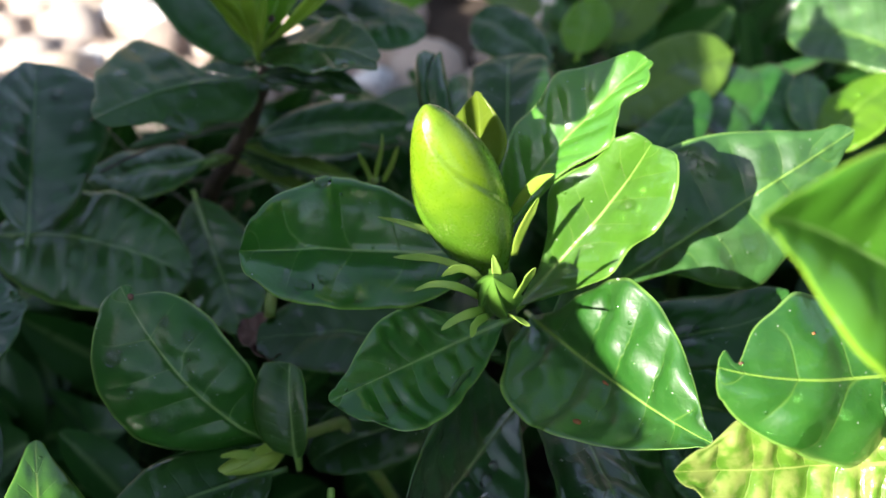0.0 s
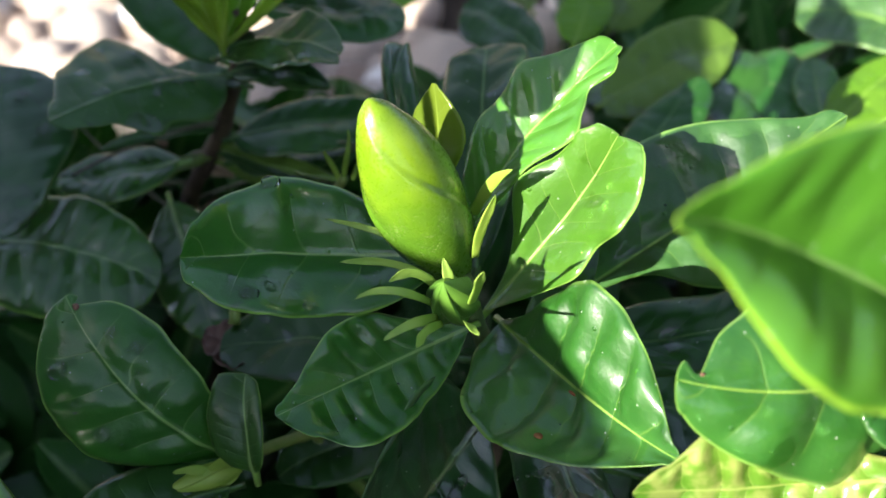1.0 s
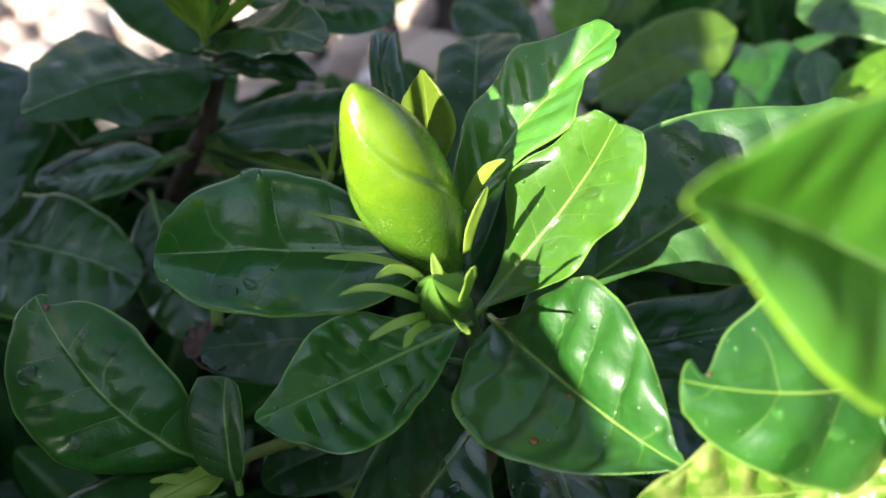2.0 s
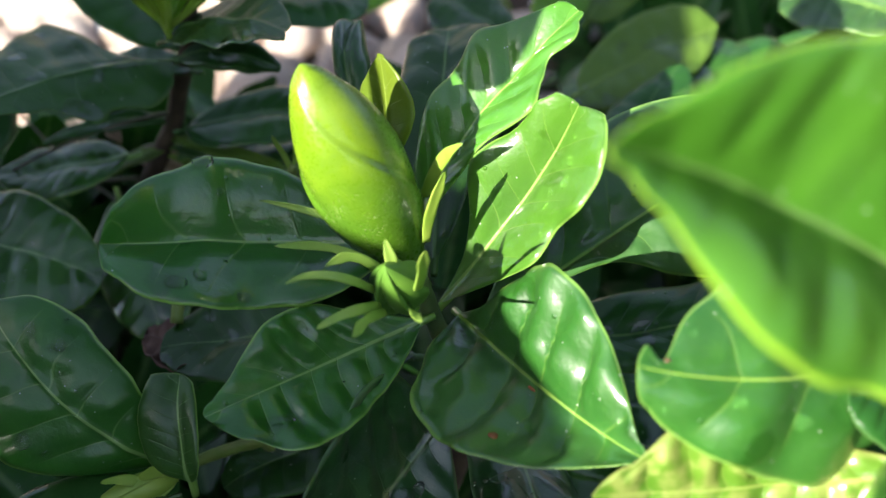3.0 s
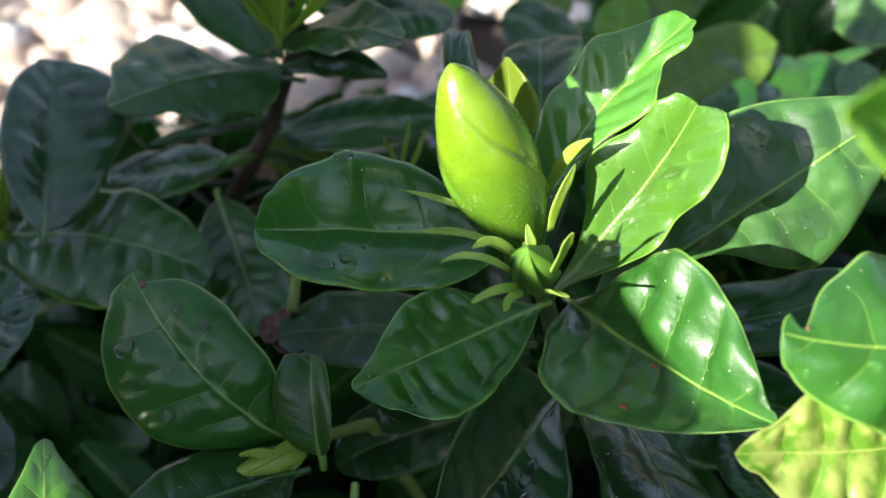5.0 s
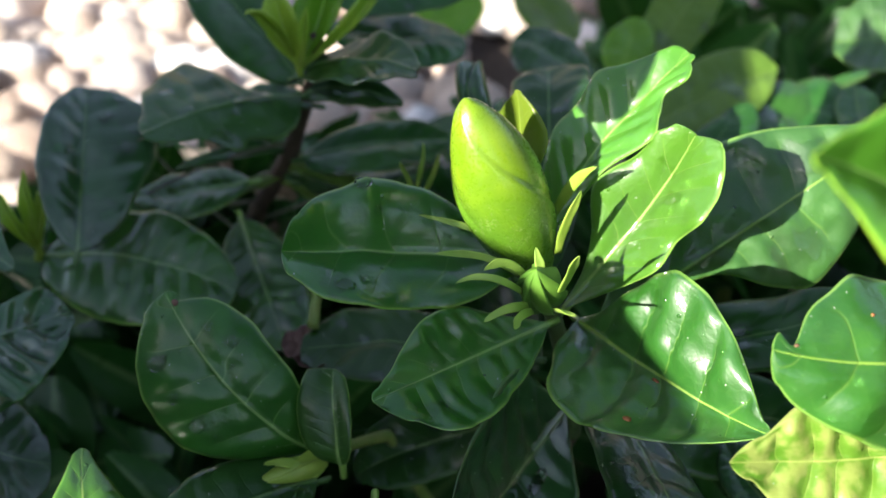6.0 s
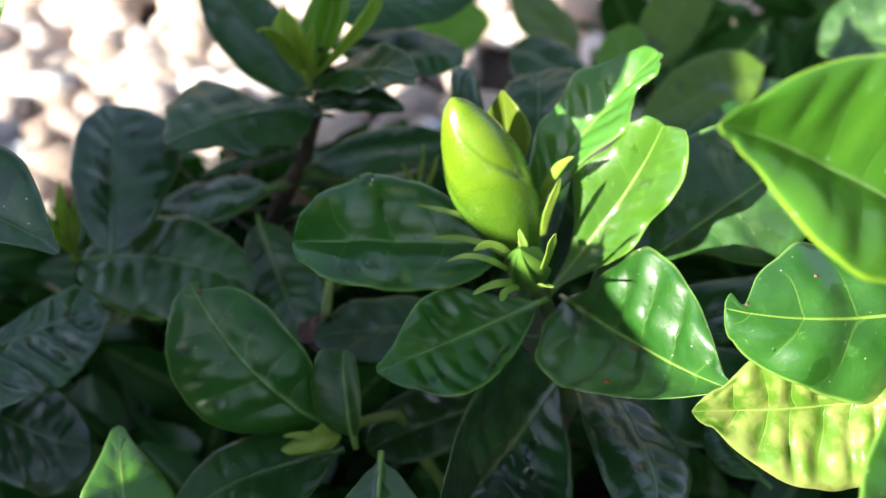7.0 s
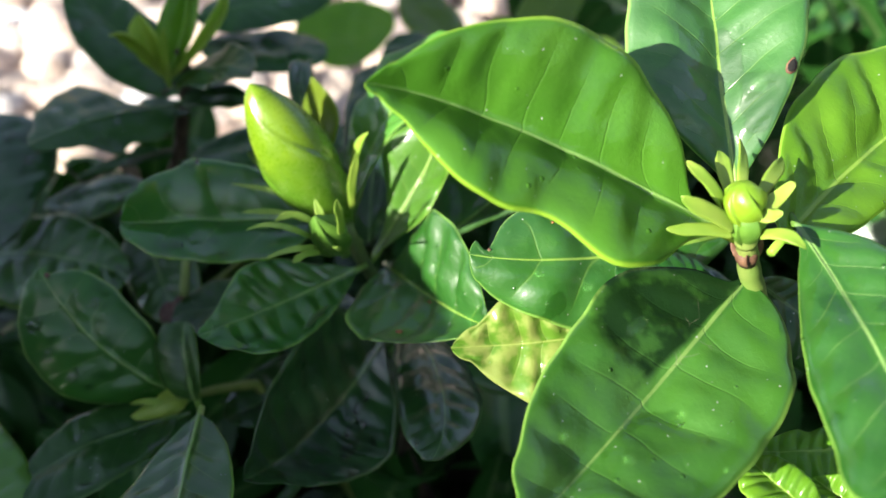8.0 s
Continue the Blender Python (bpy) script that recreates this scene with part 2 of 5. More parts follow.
def bud_material():
    """Waxy yellow-green bud, greener and finely pimpled towards its foot."""
    m, n, l, p = material("bud_skin")
    c = n.new("ShaderNodeTexCoord")
    sep = n.new("ShaderNodeSeparateXYZ")
    l.new(c.outputs["Object"], sep.inputs[0])
    big, fine = noise_tex(n, l, 130, 3), noise_tex(n, l, 1100, 3)
    foot = smooth(n, l, math_node(n, l, "ADD", sep.outputs[2], math_node(n, l, "MULTIPLY", big, 0.008)), 0.350, 0.328)
    col = mixed(n, l, smooth(n, l, big, 0.35, 0.7), (0.104, 0.190, 0.005), (0.145, 0.240, 0.008))
    col = mixed(n, l, math_node(n, l, "MULTIPLY", foot, 0.85), col, (0.052, 0.135, 0.010))
    grains = n.new("ShaderNodeTexVoronoi")
    grains.inputs["Scale"].default_value = 2400
    l.new(c.outputs["Object"], grains.inputs["Vector"])
    pick = n.new("ShaderNodeSeparateColor")
    l.new(grains.outputs["Color"], pick.inputs[0])
    grain = math_node(n, l, "MULTIPLY", smooth(n, l, grains.outputs["Distance"], 0.4, 0.2), smooth(n, l, pick.outputs[0], 0.6, 0.62))
    grain = math_node(n, l, "MULTIPLY", grain, math_node(n, l, "MULTIPLY", foot, smooth(n, l, noise_tex(n, l, 240, 2), 0.5, 0.6)))
    col = mixed(n, l, math_node(n, l, "MULTIPLY", grain, 0.45), col, (0.45, 0.55, 0.25))
    l.new(col, p.inputs["Base Color"])
    l.new(smooth(n, l, fine, 0.3, 0.7, 0.24, 0.4), p.inputs["Roughness"])
    p.inputs["Coat Weight"].default_value = 0.25
    p.inputs["Coat Roughness"].default_value = 0.12
    bump = n.new("ShaderNodeBump")
    bump.inputs["Strength"].default_value, bump.inputs["Distance"].default_value = 0.45, 0.0003
    l.new(math_node(n, l, "ADD", math_node(n, l, "MULTIPLY", fine, math_node(n, l, "ADD", math_node(n, l, "MULTIPLY", foot, 0.6), 0.12)), big), bump.inputs["Height"])
    l.new(bump.outputs[0], p.inputs["Normal"])
    tr = n.new("ShaderNodeBsdfTranslucent")
    tr.inputs[0].default_value = (0.35, 0.6, 0.03, 1)
    mx = n.new("ShaderNodeMixShader")
    mx.inputs[0].default_value = 0.05
    l.new(p.outputs[0], mx.inputs[1])
    l.new(tr.outputs[0], mx.inputs[2])
    l.new(mx.outputs[0], n["Material Output"].inputs[0])
    return m


big_bud_skin = bud_material()
calyx_skin = plain_leaf("calyx_skin", (0.06, 0.15, 0.02), (0.1, 0.21, 0.025), 0.36, (0.3, 0.6, 0.05), 0.1)
sepal_skin = plain_leaf("sepal_skin", (0.20, 0.34, 0.05), (0.29, 0.42, 0.08), 0.36, (0.38, 0.58, 0.06), 0.25)
young_sepal = plain_leaf("young_sepal", (0.17, 0.30, 0.03), (0.27, 0.38, 0.055), 0.38, (0.4, 0.55, 0.06), 0.2)
stem_green = plain_leaf("stem_green", (0.12, 0.2, 0.035), (0.17, 0.22, 0.05), 0.45, (0, 0, 0), 0)
stem_brown = plain_leaf("stem_brown", (0.045, 0.028, 0.016), (0.085, 0.06, 0.036), 0.7, (0, 0, 0), 0)
twig_grey = plain_leaf("twig_grey", (0.07, 0.08, 0.045), (0.12, 0.12, 0.07), 0.6, (0, 0, 0), 0)
twig_green = plain_leaf("twig_green", (0.06, 0.11, 0.03), (0.10, 0.14, 0.045), 0.6, (0, 0, 0), 0)
node_brown = plain_leaf("node_brown", (0.09, 0.042, 0.022), (0.16, 0.085, 0.045), 0.6, (0, 0, 0), 0, 500)


# ---- builders ----
def part(name, bm, mat, parent=None, label=""):
    me = bpy.data.meshes.new(name)
    bm.to_mesh(me)
    bm.free()
    for f in me.polygons:
        f.use_smooth = True
    me.materials.append(mat)
    ob = new(name, me)
    ob.parent = parent
    if label:
        tagged(ob, label)
    return ob


def shoot(label, base):
    e = new("gardenia_shoot")
    e.location = base
    return tagged(e, label, "shrub shoot", "shoots of the shrub")


def under(ob, parent):
    """Parent ob, whose mesh is in world coordinates."""
    ob.parent = parent
    ob.matrix_parent_inverse = Matrix.Translation(parent.location).inverted() if parent.type == "EMPTY" else Matrix()
    return ob


def bell(x, c, w):
    return math.exp(-((x - c) / w) ** 2)


LEAF_SEED = [0]
STATIONS = (0, .04, .1, .2, .32, .45, .58, .7, .8, .87, .92, .955, .98, 1)


def width_at(s, widths):
    """Half width in metres at s along the rib, eased between the stations (millimetres)."""
    if s > 0.955:  # rounded end
        w = widths[11] + (max(widths[11], widths[12] * 1.2) - widths[11]) * min((s - 0.955) / 0.025, 1)
        return max(w * math.sqrt(max(0.0, 1 - ((s - 0.955) / 0.045) ** 2)), 0.1) / 1000
    for k in range(len(STATIONS) - 1):
        if s <= STATIONS[k + 1]:
            break
    t = (s - STATIONS[k]) / (STATIONS[k + 1] - STATIONS[k])
    p0, p1, p2, p3 = widths[max(k - 1, 0)], widths[k], widths[k + 1], widths[min(k + 2, len(widths) - 1)]
    h = STATIONS[k + 1] - STATIONS[k]
    m1 = (p2 - p0) / max(STATIONS[k + 1] - STATIONS[max(k - 1, 0)], 1e-6) * h
    m2 = (p3 - p1) / max(STATIONS[min(k + 2, len(widths) - 1)] - STATIONS[k], 1e-6) * h
    v = (2 * t ** 3 - 3 * t * t + 1) * p1 + (t ** 3 - 2 * t * t + t) * m1 + (3 * t * t - 2 * t ** 3) * p2 + (t ** 3 - t * t) * m2
    return min(max(v, min(p1, p2) * 0.95, 0.15), max(p1, p2) * 1.05) / 1000


def leaf(plant, mat, base, middle, tip, left, right, left_widths, right_widths, cup, wave, quilt, veins, ns=76, nu=15, thick=0.0004, arch=0.0, notch=(0.0, 0.0)):
    """A leaf blade with thickness: its rib runs from base through middle to tip, its two halves spread along left and right."""
    LEAF_SEED[0] += 1
    rng = random.Random(LEAF_SEED[0])
    B, M, T = (Vector(v) for v in (base, middle, tip))
    C = 2 * M - (B + T) / 2
    rib = lambda s: (1 - s) ** 2 * B + 2 * s * (1 - s) * C + s * s * T
    side = {"L": (Vector(left), left_widths), "R": (Vector(right), right_widths)}
    along = (T - B).normalized()
    normal = (Vector(left) - Vector(right)).cross(along).normalized()
    if normal.dot(Vector((0, -0.6, 0.8))) < 0:
        normal = -normal
    broad = max(max(left_widths), max(right_widths)) / 1000
    ph, ph2 = rng.uniform(0, 6.28), rng.uniform(0, 6.28)
    bm = bmesh.new()
    uv, uv2 = bm.loops.layers.uv.new("UVMap"), bm.loops.layers.uv.new("Vein")
    grid, coords, rows = [], {}, {}
    for i in range(ns + 1):
        s = 1 - (1 - i / ns) ** 1.5
        row = []
        for j in range(-nu, nu + 1):
            u = math.copysign(abs(j / nu) ** 1.3, j)
            way, widths = side["L" if u < 0 else "R"]
            au = abs(u)
            ww = width_at(s, widths)
            w = min(ww / broad, 1)
            ww *= 1 + 0.008 * math.sin(23 * s + ph) + 0.006 * math.sin(47 * s + ph2 + (2 if u < 0 else 0))
            p = rib(s) + way * (ww * au) + along * (notch[u > 0] * bell(au, 0.68, 0.27) * bell(s, 0.92, 0.06))  # lobes past a notched end
            # rounded blade, sunken rib, raised panels between the veins, wavy edge
            h = (cup if isinstance(cup, float) else cup[u > 0]) * w * (1 - (2 * au - 1) ** 2)
            lift = 0.75 + 0.6 * noise.noise(Vector((s * 6, u * 2.5, LEAF_SEED[0] * 1.7)))
            row_of = veins * (s - 0.17 * au + 0.05 * au * au) + 0.3 * noise.noise(Vector((s * 8, 3 if u < 0 else 7, LEAF_SEED[0] * 2.3)))
            h += lift * quilt * min(w * 1.4, 1) * (abs(math.sin(math.pi * row_of + math.pi * 0.5)) ** 1.2 - 0.55) * math.sin(math.pi * min(au * 1.03, 1)) ** 0.6
            # a furrow with the rib standing in it, and a margin that curls under
            far = ww * au
            h += 0.0007 * (1 - 0.7 * s) * math.exp(-(far / 0.0008) ** 2) - 0.0003 * w * math.exp(-(far / 0.0030) ** 2)
            h -= 0.0006 * w * max(0.0, (au - 0.86) / 0.14) ** 2
            h += wave * au * au * w * (math.sin(6.28 * 1.6 * s + ph + (1.7 if u < 0 else 0)) + 0.5 * math.sin(6.28 * 3.7 * s + ph2))
            h += w * (0.0017 * noise.noise(p * 85) + quilt * (0.6 * noise.noise(p * 150) + 0.55 * noise.noise(p * 260)) * au ** 0.5 * (1 - au * au))
            h += arch * ((s - 0.5) ** 2 - 0.06)
            p = p + normal * h
            row.append(p)
            coords[(i, j)] = (s, (u + 1) / 2)
            rows[(i, j)] = (row_of, far / (0.00062 * (1.15 - s)))
        grid.append(row)
    m = 2 * nu + 1
    lo, hi = [], []
    for i in range(ns + 1):
        hi.append([bm.verts.new(grid[i][j]) for j in range(m)])
        lo.append([bm.verts.new(grid[i][j] - normal * thick) if 0 < j < m - 1 else None for j in range(m)])
        # the rounded rim joins both skins
        for j, q in ((0, 1), (m - 1, m - 2)):
            lo[i][j] = bm.verts.new(grid[i][j] - normal * thick * 0.7)
    def face(vs, at):
        f = bm.faces.new(vs)
        for lp, k in zip(f.loops, at):
            lp[uv].uv, lp[uv2].uv = coords[k], rows[k]
    for i in range(ns):
        for j in range(m - 1):
            c = [(x, y - nu) for x, y in ((i, j), (i + 1, j), (i + 1, j + 1), (i, j + 1))]
            face([hi[i][j], hi[i + 1][j], hi[i + 1][j + 1], hi[i][j + 1]], c)
            face([lo[i][j + 1], lo[i + 1][j + 1], lo[i + 1][j], lo[i][j]], c[::-1])
        for j in (0, m - 1):
            c = [(x, j - nu) for x in (i, i + 1, i + 1, i)]
            vs = [hi[i][j], hi[i + 1][j], lo[i + 1][j], lo[i][j]]
            face(vs if j else vs[::-1], c)
    bmesh.ops.recalc_face_normals(bm, faces=bm.faces[:])
    ob = part("leaf", bm, mat)
    under(ob, plant)

    def place(s, u):
        e = ns * (1 - (1 - min(max(s, 0.0), 1.0)) ** (1 / 1.5))
        i = min(int(e), ns - 1)
        f = nu + math.copysign(min(abs(u), 1.0) ** (1 / 1.3), u) * nu
        j = min(int(f), 2 * nu - 1)
        return grid[i][j].lerp(grid[i][j + 1], f - j).lerp(grid[i + 1][j].lerp(grid[i + 1][j + 1], f - j), e - i)
    SURFACE[ob.name] = place
    # the raised rib on the underside and along the stalk
    tube("midrib", [B + (B - M).normalized() * 0.004 - normal * 0.0006] + [grid[round(ns * (1 - (1 - x / 12) ** (1 / 1.5)))][nu] - normal * (0.0014 - 0.0007 * x / 12 + thick) for x in range(1, 12)], [0.0009] + [0.0009 * (1 - x / 13) + 0.0002 for x in range(1, 12)], mat, ob)
    return ob


def tube(name, pts, radii, mat, parent, sides=8, label="", flat=1.0):
    """A round or flattened tube through points, with closed ends."""
    pts = [Vector(p) for p in pts]
    bm = bmesh.new()
    rings = []
    ref = Vector((0.3, -0.6, 0.74))
    for i, p in enumerate(pts):
        d = (pts[min(i + 1, len(pts) - 1)] - pts[max(i - 1, 0)]).normalized()
        x = d.cross(ref).normalized()
        y = x.cross(d).normalized()
        rings.append([bm.verts.new(p + radii[i] * (math.cos(6.2832 * k / sides) * x + flat * math.sin(6.2832 * k / sides) * y)) for k in range(sides)])
    for r, q in zip(rings, rings[1:]):
        for k in range(sides):
            bm.faces.new((r[k], r[(k + 1) % sides], q[(k + 1) % sides], q[k]))
    bm.faces.new(rings[0][::-1])
    bm.faces.new(rings[-1])
    ob = part(name, bm, mat, None, label)
    return under(ob, parent)


def curve(a, m, b, n=10):
    a, m, b = Vector(a), Vector(m), Vector(b)
    c = 2 * m - (a + b) / 2
    return [(1 - t) ** 2 * a + 2 * t * (1 - t) * c + t * t * b for t in (i / n for i in range(n + 1))]


def sepal(parent, base, middle, tip, width, mat=None, label=""):
    """A narrow channelled green strap, necked below, broader and blunt at the tip, a little twisted."""
    n, sides = 16, 14
    base, middle, tip = Vector(base), Vector(middle), Vector(tip)
    pts = curve(base, middle.lerp((base + tip) / 2, 0.55), tip, n)
    ph = 900 * (pts[0].x + pts[-1].y)
    ref = Vector((0.3, -0.6, 0.74))
    bm = bmesh.new()
    rings = []
    for i, p in enumerate(pts):
        s = i / n
        d = (pts[min(i + 1, n)] - pts[max(i - 1, 0)]).normalized()
        x = d.cross(ref).normalized()
        y = x.cross(d)
        turn = 0.7 * math.sin(ph) * s
        x, y = math.cos(turn) * x + math.sin(turn) * y, math.cos(turn) * y - math.sin(turn) * x
        w = 0.66 * width * (0.78 + 0.2 * bell(s, 0.35, 0.25) + 0.4 * abs(math.sin(1.7 * ph)) * bell(s, 0.72, 0.13) + 0.06 * math.sin(9 * s + ph)) * (1 - 0.55 * max(0.0, (s - 0.55) / 0.45) ** 1.3)
        if s > 0.9:
            w *= math.sqrt(max(0.0, 1 - ((s - 0.9) / 0.1) ** 2)) * 0.9 + 0.1
        p = p + 0.0004 * s * math.sin(5 * s + ph) * x + 0.0015 * s * s * s * math.cos(ph) * y
        ring = []
        for k in range(sides):
            c, q = math.cos(6.2832 * k / sides), math.sin(6.2832 * k / sides)
            dip = 0.3 * (1 - c * c) if q > 0 else 0
            ring.append(bm.verts.new(p + w * (c * x + (0.44 * q - dip * (0.4 + 0.6 * s) + 0.3 * c * c * s) * y)))
        rings.append(ring)
    for r, q in zip(rings, rings[1:]):
        for k in range(sides):
            bm.faces.new((r[k], r[(k + 1) % sides], q[(k + 1) % sides], q[k]))
    bm.faces.new(rings[0][::-1])
    bm.faces.new(rings[-1])
    bmesh.ops.recalc_face_normals(bm, faces=bm.faces[:])
    return under(part("sepal", bm, mat or sepal_skin, None, label), parent)


def stalk(plant, pts, r0, r1, mat, label=""):
    """A stem through points, a little knobbly."""
    out = []
    for p, q in zip(pts, pts[1:]):
        p, q = Vector(p), Vector(q)
        out += [p.lerp(q, i / 6) for i in range(6)]
    out.append(Vector(pts[-1]))
    k = len(out)
    out = [p + 0.0012 * noise.noise_vector(p * 60) for p in out]
    rad = [(r0 + (r1 - r0) * i / (k - 1)) * (1 + 0.06 * math.sin(i * 2.1)) for i in range(k)]
    return tube("stem", out, rad, mat, plant, 10, label)


def pod(name, base, tip, radius, mat, parent, label="", twist=0.9, folds=5, depth=0.05, swell=0.42, blunt=0.72, end=1.0):
    """A furled bud: overlapping petals wound round its axis."""
    B, T = Vector(base), Vector(tip)
    ax = (T - B).normalized()
    x = ax.cross(Vector((0, 1, 0.2))).normalized()
    y = ax.cross(x)
    L = (T - B).length
    bm = bmesh.new()
    nr, na = 80, 132
    rings = []
    for i in range(nr + 1):
        s = i / nr
        q = s * end
        r = radius * math.sin(math.pi * (q ** (math.log(0.5) / math.log(swell)))) ** blunt if 0 < q < 1 else 0
        r = max(r, radius * (0.30 * (1 - s / 0.12) if s < 0.12 else 0))
        if s > 0.94:
            r *= math.sqrt(max(0, 1 - ((s - 0.94) / 0.06) ** 2)) * 0.98 + 0.02
        ring = []
        for k in range(na):
            an = 6.28318 * k / na
            ph = (an * folds / 6.28318 + twist * folds * (s - 0.17) * 0.6) % 1.0
            # one petal edge laps softly over the next
            step = ph - 0.5 if ph < 0.95 else 0.45 - 0.95 * (ph - 0.95) / 0.05
            f = 1 + depth * step * math.sin(math.pi * min(1, 0.1 + s * 0.9)) ** 0.6
            ring.append(bm.verts.new(B + ax * (L * s) + r * f * (math.cos(an) * x + math.sin(an) * y)))
        rings.append(ring)
    for r, q in zip(rings, rings[1:]):
        for k in range(na):
            bm.faces.new((r[k], r[(k + 1) % na], q[(k + 1) % na], q[k]))
    bm.faces.new(rings[0][::-1])
    bm.faces.new(rings[-1])
    bmesh.ops.recalc_face_normals(bm, faces=bm.faces[:])
    return under(part(name, bm, mat, None, label), parent)


SURFACE = {}


def drop(blade, s, u, size, stretch=1.0):
    """A bead of water lying on a leaf blade, at s along and u across it."""
    place = SURFACE[blade.name]
    p, e1, e2 = place(s, u), place(min(s + 0.02, 1), u) - place(s, u), place(s, u + 0.05) - place(s, u)
    n = e1.cross(e2).normalized()
    if n.dot(Vector((0, -0.6, 0.8))) < 0:
        n = -n
    x = e1.normalized()
    y = n.cross(x)
    bm = bmesh.new()
    rows = []
    for i in range(7):
        r, h = math.cos(i / 6 * 1.5708), math.sin(i / 6 * 1.5708)
        rows.append([bm.verts.new(p + size * (x * (r * stretch * math.cos(k * 0.3927)) + y * (r * math.sin(k * 0.3927) * (1 + 0.15 * math.sin(k))) + n * (h * 0.5)) - n * size * 0.12) for k in range(16)])
    for r, q in zip(rows, rows[1:]):
        for k in range(16):
            bm.faces.new((r[k], r[(k + 1) % 16], q[(k + 1) % 16], q[k]))
    bm.faces.new(rows[0][::-1])
    bmesh.ops.remove_doubles(bm, verts=bm.verts[:], dist=1e-6)
    bmesh.ops.recalc_face_normals(bm, faces=bm.faces[:])
    ob = part("water_drop", bm, water)
    ob.visible_shadow = False
    return tagged(ob, "clear bead of water lying on a leaf", "water drop", "water drops on the leaves")


def spot(blade, s, u, size, mat, name="blemish", label="small rust-brown blemish", stretch=1.0, rise=0.0003):
    """A scab on a leaf blade, slightly raised, with an uneven outline."""
    place = SURFACE[blade.name]
    p, e1, e2 = place(s, u), place(min(s + 0.02, 1), u) - place(s, u), place(s, u + 0.05) - place(s, u)
    n = e1.cross(e2).normalized()
    if n.dot(Vector((0, -0.6, 0.8))) < 0:
        n = -n
    x = e1.normalized()
    y = n.cross(x)
    bm = bmesh.new()
    top = bm.verts.new(p + n * (rise + 0.0001))
    ring = [bm.verts.new(p + n * rise + size * (1 + 0.12 * math.sin(k * 1.3 + s * 9)) * (x * stretch * math.cos(k * 0.5236) + y * 0.8 * math.sin(k * 0.5236))) for k in range(12)]
    low = [bm.verts.new(v.co - n * 0.0005) for v in ring]
    for k in range(12):
        bm.faces.new((top, ring[k], ring[(k + 1) % 12]))
        bm.faces.new((ring[k], low[k], low[(k + 1) % 12], ring[(k + 1) % 12]))
    bmesh.ops.recalc_face_normals(bm, faces=bm.faces[:])
    return under(part(name, bm, mat, None, label), blade)


m, n, l, p = material("water")  # clear beads that bend the light
clear = n.new("ShaderNodeBsdfGlass")
clear.inputs["IOR"].default_value, clear.inputs["Roughness"].default_value = 1.33, 0.0
l.new(clear.outputs[0], n["Material Output"].inputs[0])
n.remove(p)
water = m
rust = plain_leaf("rust", (0.2, 0.055, 0.015), (0.26, 0.11, 0.03), 0.5, (0, 0, 0), 0, 900)
hole_dark = plain_leaf("hole_black", (0.003, 0.003, 0.002), (0.006, 0.005, 0.004), 0.9, (0, 0, 0), 0, 900)


# ---- ground ----
def ground_material():
    m, n, l, p = material("soil")
    a, b = noise_tex(n, l, 14, 6), noise_tex(n, l, 160, 5)
    col = mixed(n, l, smooth(n, l, a, 0.35, 0.65), (0.022, 0.015, 0.01), (0.05, 0.034, 0.024))
    col = mixed(n, l, math_node(n, l, "MULTIPLY", smooth(n, l, b, 0.5, 0.7), 0.5), col, (0.09, 0.065, 0.045))
    l.new(col, p.inputs["Base Color"])
    p.inputs["Roughness"].default_value = 0.95
    bump = n.new("ShaderNodeBump")
    bump.inputs["Distance"].default_value = 0.008
    l.new(b, bump.inputs["Height"])
    l.new(bump.outputs[0], p.inputs["Normal"])
    return m


def stone_material():
    m, n, l, p = material("pale_stone")
    rnd = n.new("ShaderNodeObjectInfo")
    isl = n.new("ShaderNodeNewGeometry")
    r = math_node(n, l, "FRACT", math_node(n, l, "ADD", rnd.outputs["Random"], isl.outputs["Random Per Island"]))
    ramp = n.new("ShaderNodeValToRGB")
    for pos, c in ((0.0, (0.56, 0.44, 0.37, 1)), (0.3, (0.46, 0.41, 0.39, 1)), (0.6, (0.62, 0.50, 0.40, 1)), (0.82, (0.30, 0.22, 0.18, 1))):
        e = ramp.color_ramp.elements[0] if pos == 0 else ramp.color_ramp.elements.new(pos)
        e.position, e.color = pos, c
    l.new(r, ramp.inputs[0])
    g = noise_tex(n, l, 120, 5)
    col = mixed(n, l, math_node(n, l, "MULTIPLY", smooth(n, l, g, 0.45, 0.7), 0.35), ramp.outputs[0], (0.28, 0.22, 0.18))
    l.new(col, p.inputs["Base Color"])
    p.inputs["Roughness"].default_value = 0.75
    bump = n.new("ShaderNodeBump")
    bump.inputs["Distance"].default_value = 0.002
    l.new(g, bump.inputs["Height"])
    l.new(bump.outputs[0], p.inputs["Normal"])
    return m


soil, pale_stone = ground_material(), stone_material()
bm = bmesh.new()
GX = [-60, -15, -4] + [-2 + 0.1 * i for i in range(41)] + [4, 15, 60]
rows = [[bm.verts.new((x, y + 0.5, 0.006 * noise.noise(Vector((x * 5, y * 5, 0))) if abs(x) < 3 and abs(y) < 3 else 0)) for x in GX] for y in GX]
for r, q in zip(rows, rows[1:]):
    for k in range(len(GX) - 1):
        bm.faces.new((r[k], r[k + 1], q[k + 1], q[k]))
ground = tagged(part("ground", bm, soil), "dark garden soil under the shrub and gravel", "ground", kind="structure")

